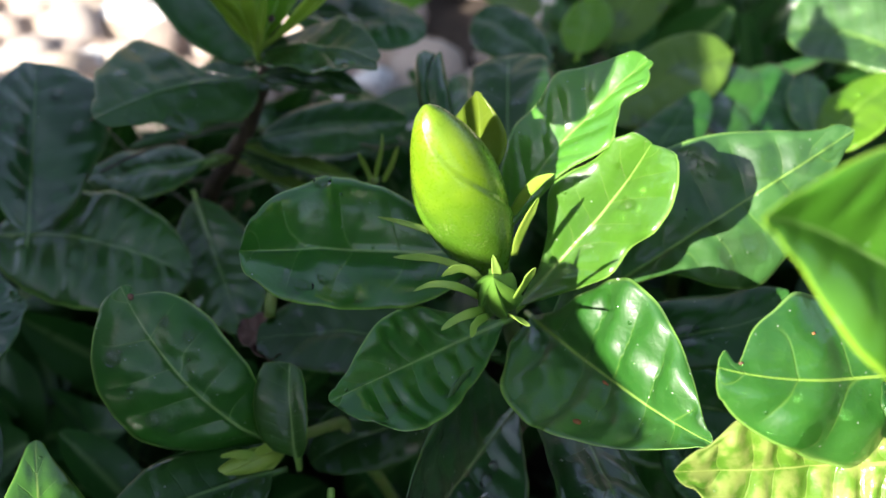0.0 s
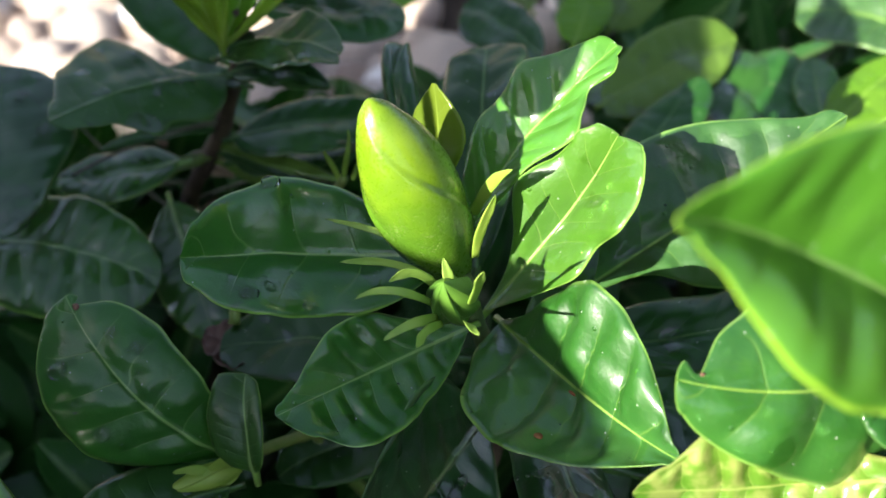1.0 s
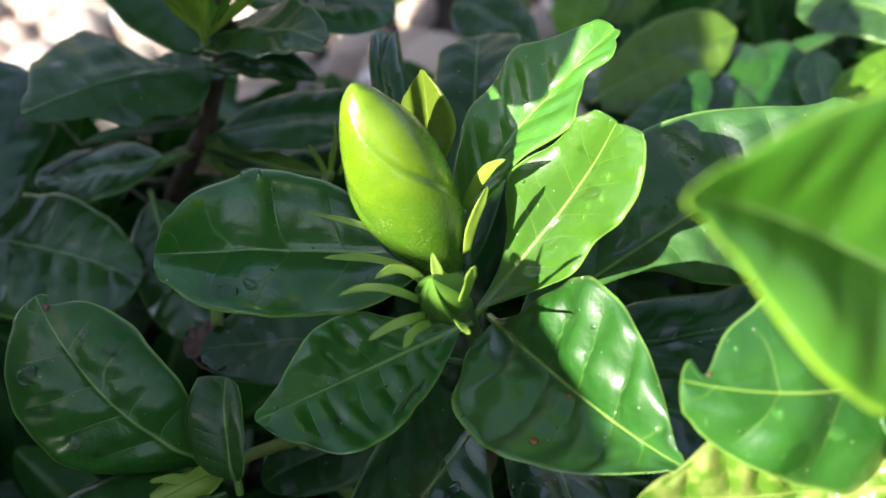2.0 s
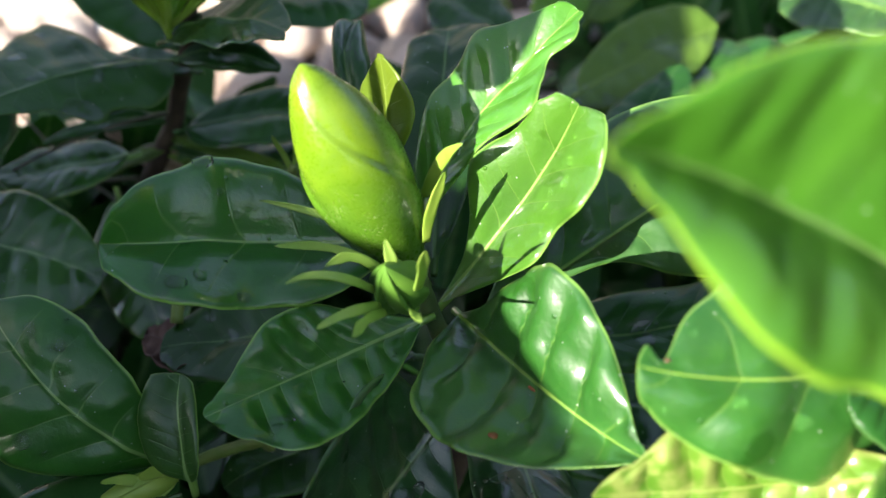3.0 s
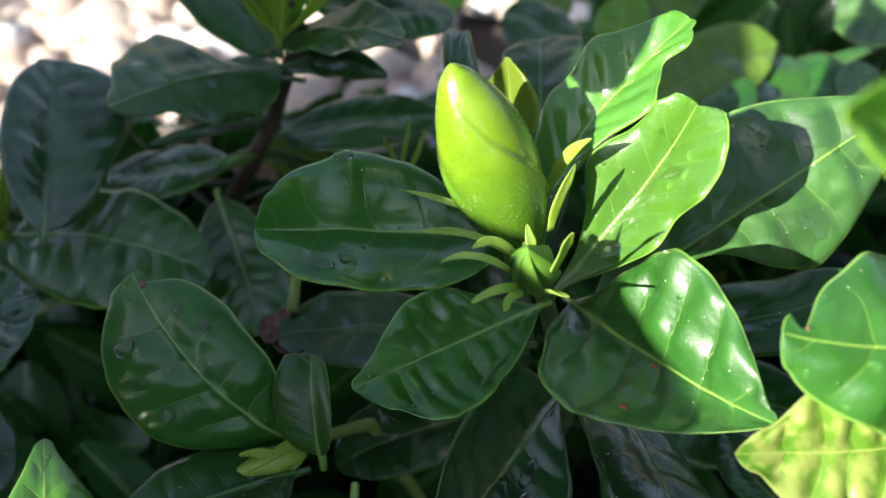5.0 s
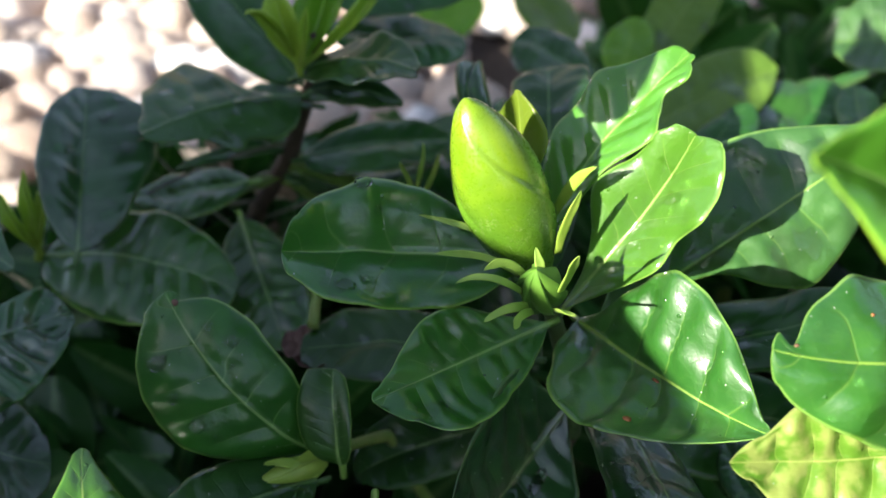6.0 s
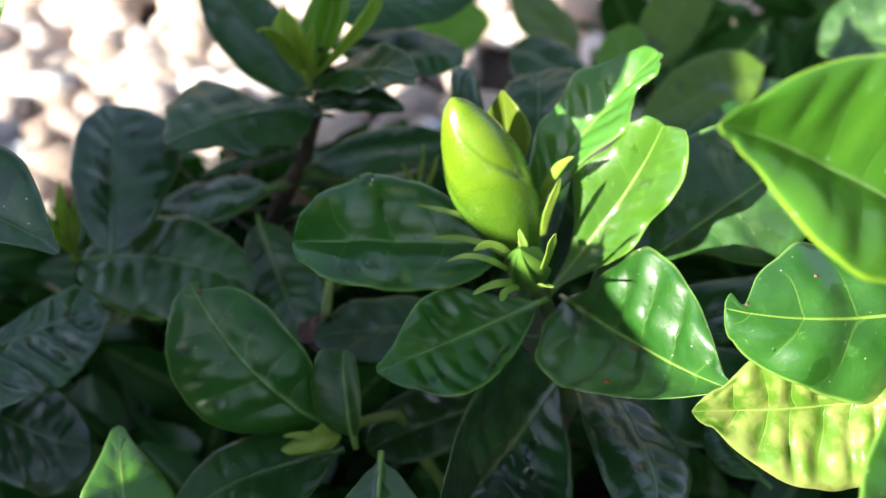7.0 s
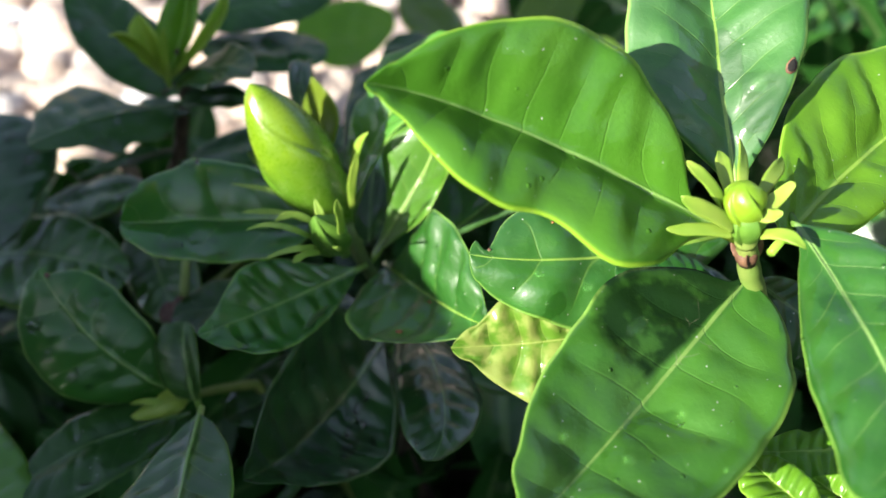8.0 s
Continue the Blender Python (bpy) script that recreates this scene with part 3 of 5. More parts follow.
# ---- unseen wall added behind the bed, shaped to shade the shrub's lower side ----
m, n, l, p = material("added_wall_coat")
l.new(mixed(n, l, smooth(n, l, noise_tex(n, l, 6, 5), 0.35, 0.7), (0.06, 0.058, 0.052), (0.11, 0.105, 0.095)), p.inputs["Base Color"])
p.inputs["Roughness"].default_value = 0.9
added_wall_coat = m
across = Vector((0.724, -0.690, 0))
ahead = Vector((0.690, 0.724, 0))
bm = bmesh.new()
# top heights fitted to where the shadow edge falls on the leaves
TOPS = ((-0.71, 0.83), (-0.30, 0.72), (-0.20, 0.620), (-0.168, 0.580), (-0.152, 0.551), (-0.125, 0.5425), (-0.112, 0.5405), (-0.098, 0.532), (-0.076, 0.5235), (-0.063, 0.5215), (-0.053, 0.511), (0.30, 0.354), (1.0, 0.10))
SUN_SLOT = (-0.192, -0.166, 0.440, 0.484)  # slot that lets sun through to one leaf at the left


def wall_top(a):
    for (a0, z0), (a1, z1) in zip(TOPS, TOPS[1:]):
        if a <= a1:
            return z0 + (z1 - z0) * (a - a0) / (a1 - a0)


def corner(a, d, z):
    return bm.verts.new(across * a + ahead * d + Vector((0, 0, z)))


def block(a0, a1, low0, low1, top0, top1):
    """One length of walling, front to back."""
    v = [corner(a, d, z) for a, lo, hi in ((a0, low0, top0), (a1, low1, top1)) for d, z in ((-0.30, lo), (-0.30, hi), (-0.36, hi + 0.015 * (hi > 0.5)), (-0.36, lo))]
    for k in range(4):
        bm.faces.new((v[k], v[(k + 1) % 4], v[4 + (k + 1) % 4], v[4 + k]))
    bm.faces.new(v[:4][::-1])
    bm.faces.new(v[4:])


STEPS = sorted([a for a, z in TOPS] + [SUN_SLOT[0], SUN_SLOT[1]])
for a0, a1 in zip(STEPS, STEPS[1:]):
    if a0 >= SUN_SLOT[0] and a1 <= SUN_SLOT[1]:
        block(a0, a1, -0.02, -0.02, SUN_SLOT[2], SUN_SLOT[2])
        block(a0, a1, SUN_SLOT[3], SUN_SLOT[3], wall_top(a0), wall_top(a1))
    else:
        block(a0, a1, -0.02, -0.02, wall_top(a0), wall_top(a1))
bmesh.ops.recalc_face_normals(bm, faces=bm.faces[:])
wall = tagged(part("wall_south", bm, added_wall_coat), "unseen wall added behind the bed to shade the shrub", "wall", kind="structure")

# ---- unseen dark walls added to cut low sky light and reflections ----
def plain_wall(name, label, a, b, depth, height):
    """A straight rendered wall from a to b on the ground, its thickness to the left of that way."""
    a, b = Vector((*a, -0.02)), Vector((*b, -0.02))
    side = Vector((a.y - b.y, b.x - a.x, 0)).normalized() * depth
    bm = bmesh.new()
    v = [bm.verts.new(p + Vector((0, 0, z))) for z in (0, height) for p in (a, b, b + side, a + side)]
    for f in ((0, 3, 2, 1), (4, 5, 6, 7), (0, 1, 5, 4), (1, 2, 6, 5), (2, 3, 7, 6), (3, 0, 4, 7)):
        bm.faces.new([v[k] for k in f])
    bmesh.ops.recalc_face_normals(bm, faces=bm.faces[:])
    bmesh.ops.bevel(bm, geom=bm.edges[:], offset=0.012, segments=2, affect="EDGES")
    return tagged(part(name, bm, added_wall_coat), label, "wall", kind="structure")


plain_wall("wall_house", "unseen dark wall added behind, to block low sky", (-3.238, -2.441), (0.860, -6.346), -0.2, 2.35)
plain_wall("wall_north", "unseen dark wall added beyond the gravel, to block low sky", (-3.0, 2.75), (3.2, 2.75), 0.2, 1.2)
plain_wall("wall_east", "unseen dark wall added beside the bed, to block low sky", (3.2, 2.75), (3.2, -2.5), 0.2, 1.2)

# ---- the budding shoot in the middle ----
A = shoot("glossy gardenia shoot with a fat yellow-green flower bud", (0.030, 0.200, 0.0))
stalk(A, [(0.030, 0.200, 0.0), (0.024, 0.200, 0.10), (0.012, 0.190, 0.19), (0.024, 0.184, 0.24)], 0.0042, 0.0028, stem_brown)
stalk(A, [(0.024, 0.184, 0.238), (0.0205, 0.177, 0.278), (0.0150, 0.1690, 0.310)], 0.0027, 0.0021, twig_green, "young green stem")
blade_left_a = leaf(A, mature, (0.0122, 0.1773, 0.3097), (-0.0219, 0.1761, 0.3134), (-0.0454, 0.1615, 0.3254), (0.2015, 0.5394, 0.8176), (0.1795, -0.9754, -0.1282),
     (0.6, 1.9, 3.9, 7.8, 13.7, 16.7, 17.9, 17.5, 15.5, 13.6, 11.1, 8.3, 6.6, 0.3), (0.6, 3.9, 8.5, 14.6, 18.1, 19.0, 19.4, 18.5, 16.1, 13.1, 10.0, 8.0, 4.2, 0.3), 0.0016, 0.0011, 0.0006, 5)  # left leaf
blade_lowerleft_a = leaf(A, mature, (0.0154, 0.1674, 0.2960), (-0.0039, 0.1557, 0.2959), (-0.0248, 0.1379, 0.3005), (-0.3212, 0.3088, 0.8952), (0.7993, -0.5586, -0.2215),
     (0.6, 1.7, 3.4, 6.3, 10.0, 13.8, 14.0, 12.2, 8.3, 5.2, 3.6, 2.4, 1.4, 0.3), (0.6, 1.8, 3.6, 6.6, 9.8, 13.0, 15.5, 17.2, 17.7, 16.8, 15.0, 9.5, 6.0, 0.3), (0.0005, -0.0015), 0.0014, 0.0019, 8)  # lowerleft leaf
blade_lowerright_a = leaf(A, frosted, (0.0241, 0.1737, 0.2915), (0.0429, 0.1397, 0.3002), (0.0556, 0.1193, 0.3079), (0.1009, 0.5055, 0.8569), (-0.8208, -0.5703, 0.0328),
     (0.6, 2.8, 6.4, 14.2, 21.5, 24.4, 22.9, 18.3, 12.1, 7.2, 4.0, 2.2, 1.4, 0.3), (0.6, 9.5, 15.1, 22.2, 24.6, 23.1, 19.0, 15.5, 9.8, 6.2, 4.2, 2.6, 1.6, 0.3), (0.002, -0.0022), 0.0012, 0.0034, 6)  # lowerright leaf
blade_right_a = leaf(A, mid, (0.0203, 0.1741, 0.2957), (0.0383, 0.1798, 0.3173), (0.0499, 0.1801, 0.3407), (-0.7143, 0.3364, 0.6137), (0.3825, -0.8367, 0.3920),
     (0.6, 1.1, 1.9, 3.9, 7.6, 13.9, 13.4, 10.9, 9.0, 8.7, 7.0, 6.0, 4.7, 0.3), (0.6, 3.6, 8.0, 14.5, 20.0, 18.4, 22.6, 21.2, 18.2, 15.6, 13.2, 10.8, 5.8, 0.3), (0.0030, 0.0016), 0.0011, 0.0007, 7, notch=(0.0018, 0.0))  # right leaf
leaf(A, mid, (0.0152, 0.1866, 0.3065), (0.0290, 0.1932, 0.3296), (0.0520, 0.2033, 0.3502), (-0.4959, 0.6880, 0.5298), (0.5570, -0.7407, 0.3758),
     (0.6, 2.3, 4.7, 8.4, 11.9, 14.3, 14.1, 13.8, 9.9, 7.4, 5.9, 4.8, 3.8, 0.3), (0.6, 1.3, 2.3, 4.1, 6.6, 9.9, 15.6, 10.3, 5.5, 8.1, 6.4, 3.5, 1.4, 0.3), 0.0008, 0.001, 0.001, 8)  # top leaf
blade_far_a = leaf(A, veiled, (0.0291, 0.1762, 0.2874), (0.0752, 0.1901, 0.3131), (0.1089, 0.2070, 0.3266), (-0.7067, 0.6080, 0.3617), (0.1200, -0.4500, -0.8850),
     (0.6, 3.7, 8.1, 14.7, 20.8, 24.3, 23.1, 17.9, 12.0, 7.2, 4.9, 4.2, 3.3, 0.3), (0.6, 0.8, 1.4, 3.0, 7.0, 17.5, 25.0, 21.5, 15.5, 10.5, 6.3, 3.7, 1.7, 0.3), 0.001, 0.0012, 0.0024, 8, arch=0.015)  # far right leaf
blade_lower_dark_a = leaf(A, wet_dark, (0.0195, 0.1604, 0.2728), (-0.0003, 0.1370, 0.2627), (-0.0118, 0.1049, 0.2788), (0.1026, 0.3104, 0.9451), (0.9442, -0.1748, -0.2793),
     (0.6, 5.3, 12.1, 22.0, 30.6, 34.5, 30.4, 25.7, 21.6, 15.7, 9.8, 5.7, 2.9, 0.3), (0.6, 3.0, 6.6, 12.1, 17.8, 22.3, 24.6, 23.9, 20.7, 17.2, 14.1, 6.4, 3.6, 0.3), -0.0012, 0.0008, 0.002, 8)  # lower dark leaf
leaf(A, wet_dark, (0.0260, 0.1760, 0.2700), (0.0391, 0.1297, 0.2795), (0.0370, 0.1029, 0.2816), (-0.9878, -0.0184, 0.1549), (0.8656, 0.2947, -0.4047),
     (0.5, 3.4, 6.2, 9.2, 11.4, 12.5, 12.4, 11.2, 9.2, 7.2, 5.4, 3.7, 2.1, 0.2), (0.5, 3.2, 5.7, 8.6, 10.6, 11.6, 11.5, 10.4, 8.6, 6.7, 5.0, 3.4, 2.0, 0.2), 0.001, 0.0006, 0.0008, 8)  # under leaf
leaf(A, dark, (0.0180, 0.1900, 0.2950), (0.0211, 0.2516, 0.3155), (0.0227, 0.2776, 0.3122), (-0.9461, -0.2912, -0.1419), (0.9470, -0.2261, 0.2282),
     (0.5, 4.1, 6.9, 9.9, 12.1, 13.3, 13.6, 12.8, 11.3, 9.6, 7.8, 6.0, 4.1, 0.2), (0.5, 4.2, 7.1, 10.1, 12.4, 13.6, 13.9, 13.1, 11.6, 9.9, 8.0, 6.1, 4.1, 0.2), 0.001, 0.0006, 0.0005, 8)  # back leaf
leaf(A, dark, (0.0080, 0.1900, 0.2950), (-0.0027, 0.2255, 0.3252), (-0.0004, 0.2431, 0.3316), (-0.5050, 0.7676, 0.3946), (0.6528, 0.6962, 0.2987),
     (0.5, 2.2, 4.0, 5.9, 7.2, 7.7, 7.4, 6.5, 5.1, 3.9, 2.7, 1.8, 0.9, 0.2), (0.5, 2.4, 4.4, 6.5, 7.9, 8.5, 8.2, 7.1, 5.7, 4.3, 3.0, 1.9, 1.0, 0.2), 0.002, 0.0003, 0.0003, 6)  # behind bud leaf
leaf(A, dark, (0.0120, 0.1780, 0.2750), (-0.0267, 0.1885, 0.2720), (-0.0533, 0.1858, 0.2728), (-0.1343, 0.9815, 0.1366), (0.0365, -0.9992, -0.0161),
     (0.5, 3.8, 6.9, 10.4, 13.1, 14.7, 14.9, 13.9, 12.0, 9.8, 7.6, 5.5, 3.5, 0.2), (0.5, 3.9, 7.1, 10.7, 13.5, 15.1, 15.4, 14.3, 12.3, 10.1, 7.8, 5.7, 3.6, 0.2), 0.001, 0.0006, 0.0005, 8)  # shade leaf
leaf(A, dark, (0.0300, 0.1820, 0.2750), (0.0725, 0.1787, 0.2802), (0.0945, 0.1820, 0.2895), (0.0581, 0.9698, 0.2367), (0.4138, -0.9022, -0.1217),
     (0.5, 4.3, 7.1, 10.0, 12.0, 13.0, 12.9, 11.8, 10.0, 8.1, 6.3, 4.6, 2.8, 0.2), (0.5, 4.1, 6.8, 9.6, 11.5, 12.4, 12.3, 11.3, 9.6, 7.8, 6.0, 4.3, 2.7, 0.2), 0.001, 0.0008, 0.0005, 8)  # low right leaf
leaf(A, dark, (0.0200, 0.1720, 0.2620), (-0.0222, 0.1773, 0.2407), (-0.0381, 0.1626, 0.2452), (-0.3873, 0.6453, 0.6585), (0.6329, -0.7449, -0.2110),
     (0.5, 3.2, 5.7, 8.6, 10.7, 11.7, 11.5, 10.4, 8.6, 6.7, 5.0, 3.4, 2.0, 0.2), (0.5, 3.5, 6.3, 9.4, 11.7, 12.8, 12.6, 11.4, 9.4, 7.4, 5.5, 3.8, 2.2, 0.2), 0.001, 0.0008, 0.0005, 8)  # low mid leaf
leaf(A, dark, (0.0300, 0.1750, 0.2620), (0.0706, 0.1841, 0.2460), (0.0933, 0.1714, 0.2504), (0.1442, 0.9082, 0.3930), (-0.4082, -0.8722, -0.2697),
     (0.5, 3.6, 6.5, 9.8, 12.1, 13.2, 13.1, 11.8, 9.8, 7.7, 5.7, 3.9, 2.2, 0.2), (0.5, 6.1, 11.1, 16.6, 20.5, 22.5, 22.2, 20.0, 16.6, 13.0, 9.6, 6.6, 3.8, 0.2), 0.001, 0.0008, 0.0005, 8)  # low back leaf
leaf(A, petal, (0.0087, 0.1876, 0.3241), (0.0102, 0.1925, 0.3352), (0.0098, 0.1957, 0.3464), (-0.7327, 0.6789, -0.0473), (0.730, -0.600, 0.300),
     (0.5, 2.5, 4.8, 7.4, 9.1, 9.6, 8.9, 7.2, 5.3, 3.6, 2.2, 1.3, 0.6, 0.2), (0.5, 2.2, 4.2, 6.5, 7.9, 8.3, 7.7, 6.3, 4.6, 3.1, 2.0, 1.1, 0.5, 0.2), 0.0003, 0.0002, 0.0001, 5)  # petal leaf
bud = pod("flower_bud", (0.0153, 0.1736, 0.3005), (-0.0022, 0.1730, 0.3562), 0.0106, big_bud_skin, A, "plump furled yellow-green flower bud", 1.0, 3, 0.09, 0.535, 0.80, 0.975)
for b, mi, t, w in (
    ((0.0179, 0.1803, 0.3205), (0.0209, 0.1768, 0.3312), (0.0265, 0.1726, 0.3382), 0.0022),
    ((0.0181, 0.1702, 0.3160), (0.0196, 0.1690, 0.3275), (0.0232, 0.1680, 0.3340), 0.0020),
    ((0.0080, 0.1680, 0.3170), (-0.0010, 0.1700, 0.3270), (-0.0142, 0.1684, 0.3292), 0.0013),
    ((0.0085, 0.1640, 0.3150), (0.0000, 0.1620, 0.3240), (-0.0105, 0.1594, 0.3252), 0.0014),
):
    sepal(bud, b, mi, t, w, young_sepal if t[0] > 0.01 else sepal_skin)
small_bud = pod("small_bud", (0.0150, 0.1605, 0.3065), (0.0120, 0.1490, 0.3275), 0.0049, calyx_skin, A, "small green bud with spreading sepals", 0.1, 6, 0.45, 0.52, 0.95)
for b, mi, t, w in (
    ((0.0130, 0.1520, 0.3190), (0.0135, 0.1500, 0.3250), (0.0119, 0.1545, 0.3290), 0.0018),
    ((0.0170, 0.1520, 0.3180), (0.0190, 0.1470, 0.3280), (0.0201, 0.1440, 0.3360), 0.0018),
    ((0.0160, 0.1490, 0.3160), (0.0175, 0.1420, 0.3220), (0.0189, 0.1357, 0.3258), 0.0016),
    ((0.0110, 0.1490, 0.3160), (0.0075, 0.1420, 0.3210), (0.0056, 0.1358, 0.3218), 0.0015),
    ((0.0100, 0.1500, 0.3170), (0.0050, 0.1420, 0.3230), (0.0003, 0.1356, 0.3241), 0.0017),
    ((0.0090, 0.1520, 0.3190), (0.0030, 0.1480, 0.3290), (-0.0048, 0.1424, 0.3300), 0.0015),
    ((0.0100, 0.1560, 0.3200), (0.0050, 0.1560, 0.3280), (0.0002, 0.1516, 0.3260), 0.0016),
):
    sepal(small_bud, b, mi, t, w)

stalk(A, [(-0.0538, 0.2186, 0.2834), (-0.0490, 0.2004, 0.2826), (-0.0505, 0.1936, 0.2743)], 0.0012, 0.0017, stem_green, "pale yellowish leaf stalk")

# ---- unseen shoot, added to hang over from behind and shade the upper leaf ----
H = shoot("unseen gardenia shoot arching over, added to shade a leaf", (-0.17, -0.08, 0.0))
stalk(H, [(-0.17, -0.08, 0.0), (-0.175, -0.07, 0.30), (-0.15, 0.03, 0.43), (-0.105, 0.11, 0.462), (-0.072, 0.146, 0.456)], 0.0034, 0.0012, stem_green)
leaf(H, mature, (-0.0705, 0.1445, 0.4550), (-0.0672, 0.1238, 0.4315), (-0.0648, 0.1030, 0.4060), (0.790, -0.426, 0.451), (-0.790, 0.426, -0.451),
     (0.6, 2.5, 5.0, 8.4, 11.4, 13.2, 13.8, 13.4, 11.8, 9.6, 7.4, 5.2, 3.2, 0.3), (0.6, 2.5, 5.0, 8.4, 11.4, 13.2, 13.8, 13.4, 11.8, 9.6, 7.4, 5.2, 3.2, 0.3), 0.001, 0.0006, 0.0012, 8)

# ---- the shoot at its lower left ----
B = shoot("dark gardenia shoot with a notched leaf and thin bud", (-0.02, 0.21, 0.0))
stalk(B, [(-0.02, 0.21, 0.0), (-0.015, 0.205, 0.15), (-0.0305, 0.178, 0.2455), (-0.042, 0.155, 0.264)], 0.0028, 0.0013, stem_green)
blade_notched_b = leaf(B, deep, (-0.0461, 0.1562, 0.2638), (-0.0625, 0.1534, 0.2896), (-0.0788, 0.1686, 0.3088), (-0.8475, -0.2784, -0.4518), (0.8654, 0.4943, 0.0821),
     (0.6, 3.4, 7.4, 13.4, 18.0, 20.3, 20.6, 18.8, 16.2, 13.4, 10.6, 8.0, 6.0, 0.3), (0.6, 2.5, 5.0, 8.5, 12.0, 14.2, 14.8, 14.7, 13.2, 11.0, 7.6, 0.5, 2.4, 0.3), 0.0018, 0.0010, 0.0011, 6)  # notched leaf
leaf(B, deep, (-0.0372, 0.1470, 0.2690), (-0.0378, 0.1505, 0.2795), (-0.0387, 0.1620, 0.2878), (0.8807, -0.4716, -0.0452), (-0.9937, 0.0818, 0.0768),
     (0.5, 1.4, 2.3, 3.3, 4.0, 4.5, 4.8, 4.9, 4.7, 4.5, 4.2, 3.8, 3.2, 0.3), (0.5, 5.0, 6.6, 8.2, 9.2, 9.8, 9.8, 9.4, 8.8, 8.3, 7.8, 7.2, 6.4, 0.5), 0.0008, 0.0003, 0.0001, 7)  # upright leaf
leaf(B, mature, (-0.0238, 0.1191, 0.2893), (-0.0215, 0.0918, 0.2915), (-0.0170, 0.0666, 0.2963), (-0.9904, -0.1280, -0.0515), (0.9817, 0.1063, -0.1577),
     (0.5, 3.4, 5.5, 8.7, 12.8, 16.2, 16.3, 15.3, 13.4, 11.3, 9.2, 7.0, 4.8, 0.3), (0.5, 3.7, 6.0, 8.9, 10.9, 12.0, 12.5, 11.7, 10.3, 8.7, 7.0, 5.4, 3.6, 0.3), -0.001, 0.0004, 0.0005, 8)  # lower leaf
leaf(B, dark, (-0.0438, 0.1451, 0.2651), (-0.0651, 0.1328, 0.2690), (-0.0816, 0.1173, 0.2711), (-0.2050, 0.9776, 0.0477), (0.4443, -0.8939, 0.0597),
     (0.5, 4.0, 7.3, 11.0, 13.9, 15.5, 15.8, 14.7, 12.7, 10.4, 8.1, 5.9, 3.7, 0.2), (0.5, 5.1, 9.4, 14.2, 17.9, 20.0, 20.3, 18.9, 16.3, 13.3, 10.4, 7.5, 4.7, 0.2), 0.001, 0.0004, 0.0005, 8)  # dark leaf
dead = plain_leaf("dead_leaf", (0.07, 0.035, 0.025), (0.13, 0.07, 0.05), 0.7, (0.3, 0.12, 0.05), 0.15, 260)
leaf(B, dead, (-0.0443, 0.1854, 0.2702), (-0.0517, 0.1885, 0.2717), (-0.0605, 0.1935, 0.2699), (-0.0549, 0.9977, -0.0408), (0.0021, -0.9620, 0.2729),
     (0.5, 3.5, 5.3, 7.1, 8.3, 8.8, 8.8, 8.1, 7.1, 6.0, 4.8, 3.7, 2.5, 0.2), (0.5, 3.5, 5.4, 7.2, 8.4, 9.0, 8.9, 8.3, 7.2, 6.1, 4.9, 3.7, 2.5, 0.2), -0.002, 0.001, 0.001, 5)  # curled leaf
tip_bud = pod("leaf_bud", (-0.0415, 0.1500, 0.2665), (-0.0600, 0.1425, 0.2668), 0.0034, young_sepal, B, "thin pale green leaf bud", 0.3, 4, 0.25, 0.36, 0.9)
sepal(tip_bud, (-0.0540, 0.1450, 0.2672), (-0.0620, 0.1410, 0.2665), (-0.0715, 0.1362, 0.2648), 0.0022, young_sepal)
sepal(tip_bud, (-0.0480, 0.1475, 0.2690), (-0.0520, 0.1462, 0.2712), (-0.0560, 0.1445, 0.2722), 0.0020, young_sepal)
sepal(tip_bud, (-0.0400, 0.1505, 0.2690), (-0.0440, 0.1480, 0.2725), (-0.0480, 0.1450, 0.2738), 0.0024, young_sepal)

# ---- shoots at the left edge ----
F = shoot("gardenia shoot with a fresh green pointed leaf", (-0.09, 0.12, 0.0))
stalk(F, [(-0.09, 0.12, 0.0), (-0.085, 0.10, 0.15), (-0.075, 0.085, 0.235)], 0.004, 0.0022, stem_brown)
leaf(F, mid, (-0.0802, 0.0977, 0.2695), (-0.0902, 0.1184, 0.2768), (-0.1006, 0.1449, 0.2790), (-0.8515, -0.4265, 0.3049), (0.8384, 0.4458, -0.3136),
     (0.5, 3.6, 5.8, 8.0, 9.6, 10.4, 10.4, 8.0, 5.6, 4.0, 3.1, 2.4, 1.6, 0.2), (0.5, 4.7, 7.6, 10.4, 12.5, 13.5, 12.1, 9.4, 6.7, 4.6, 3.2, 2.3, 1.5, 0.2), 0.001, 0.0004, 0.0005, 8)  # front leaf
G = shoot("gardenia shoot with a grey-green glossy leaf", (-0.20, 0.12, 0.0))
stalk(G, [(-0.20, 0.12, 0.0), (-0.19, 0.11, 0.2), (-0.175, 0.10, 0.345)], 0.004, 0.0022, stem_brown)
leaf(G, wet_dark, (-0.1113, 0.1155, 0.3745), (-0.0930, 0.1187, 0.3660), (-0.0778, 0.1163, 0.3561), (0.2212, 0.7844, 0.5794), (-0.1897, -0.9811, -0.0370),
     (0.5, 5.1, 8.2, 11.3, 13.5, 14.6, 14.0, 11.7, 8.1, 5.0, 3.0, 1.7, 1.0, 0.2), (0.5, 2.0, 3.2, 4.4, 5.3, 5.7, 5.8, 5.4, 4.0, 2.8, 2.1, 1.6, 1.2, 0.2), 0.001, 0.0004, 0.0005, 8)  # grey leaf
W = shoot("dark gardenia shoot with broad wet leaves", (-0.20, 0.2, 0.0))
stalk(W, [(-0.20, 0.20, 0.0), (-0.19, 0.17, 0.15), (-0.17, 0.15, 0.25)], 0.004, 0.0022, stem_brown)
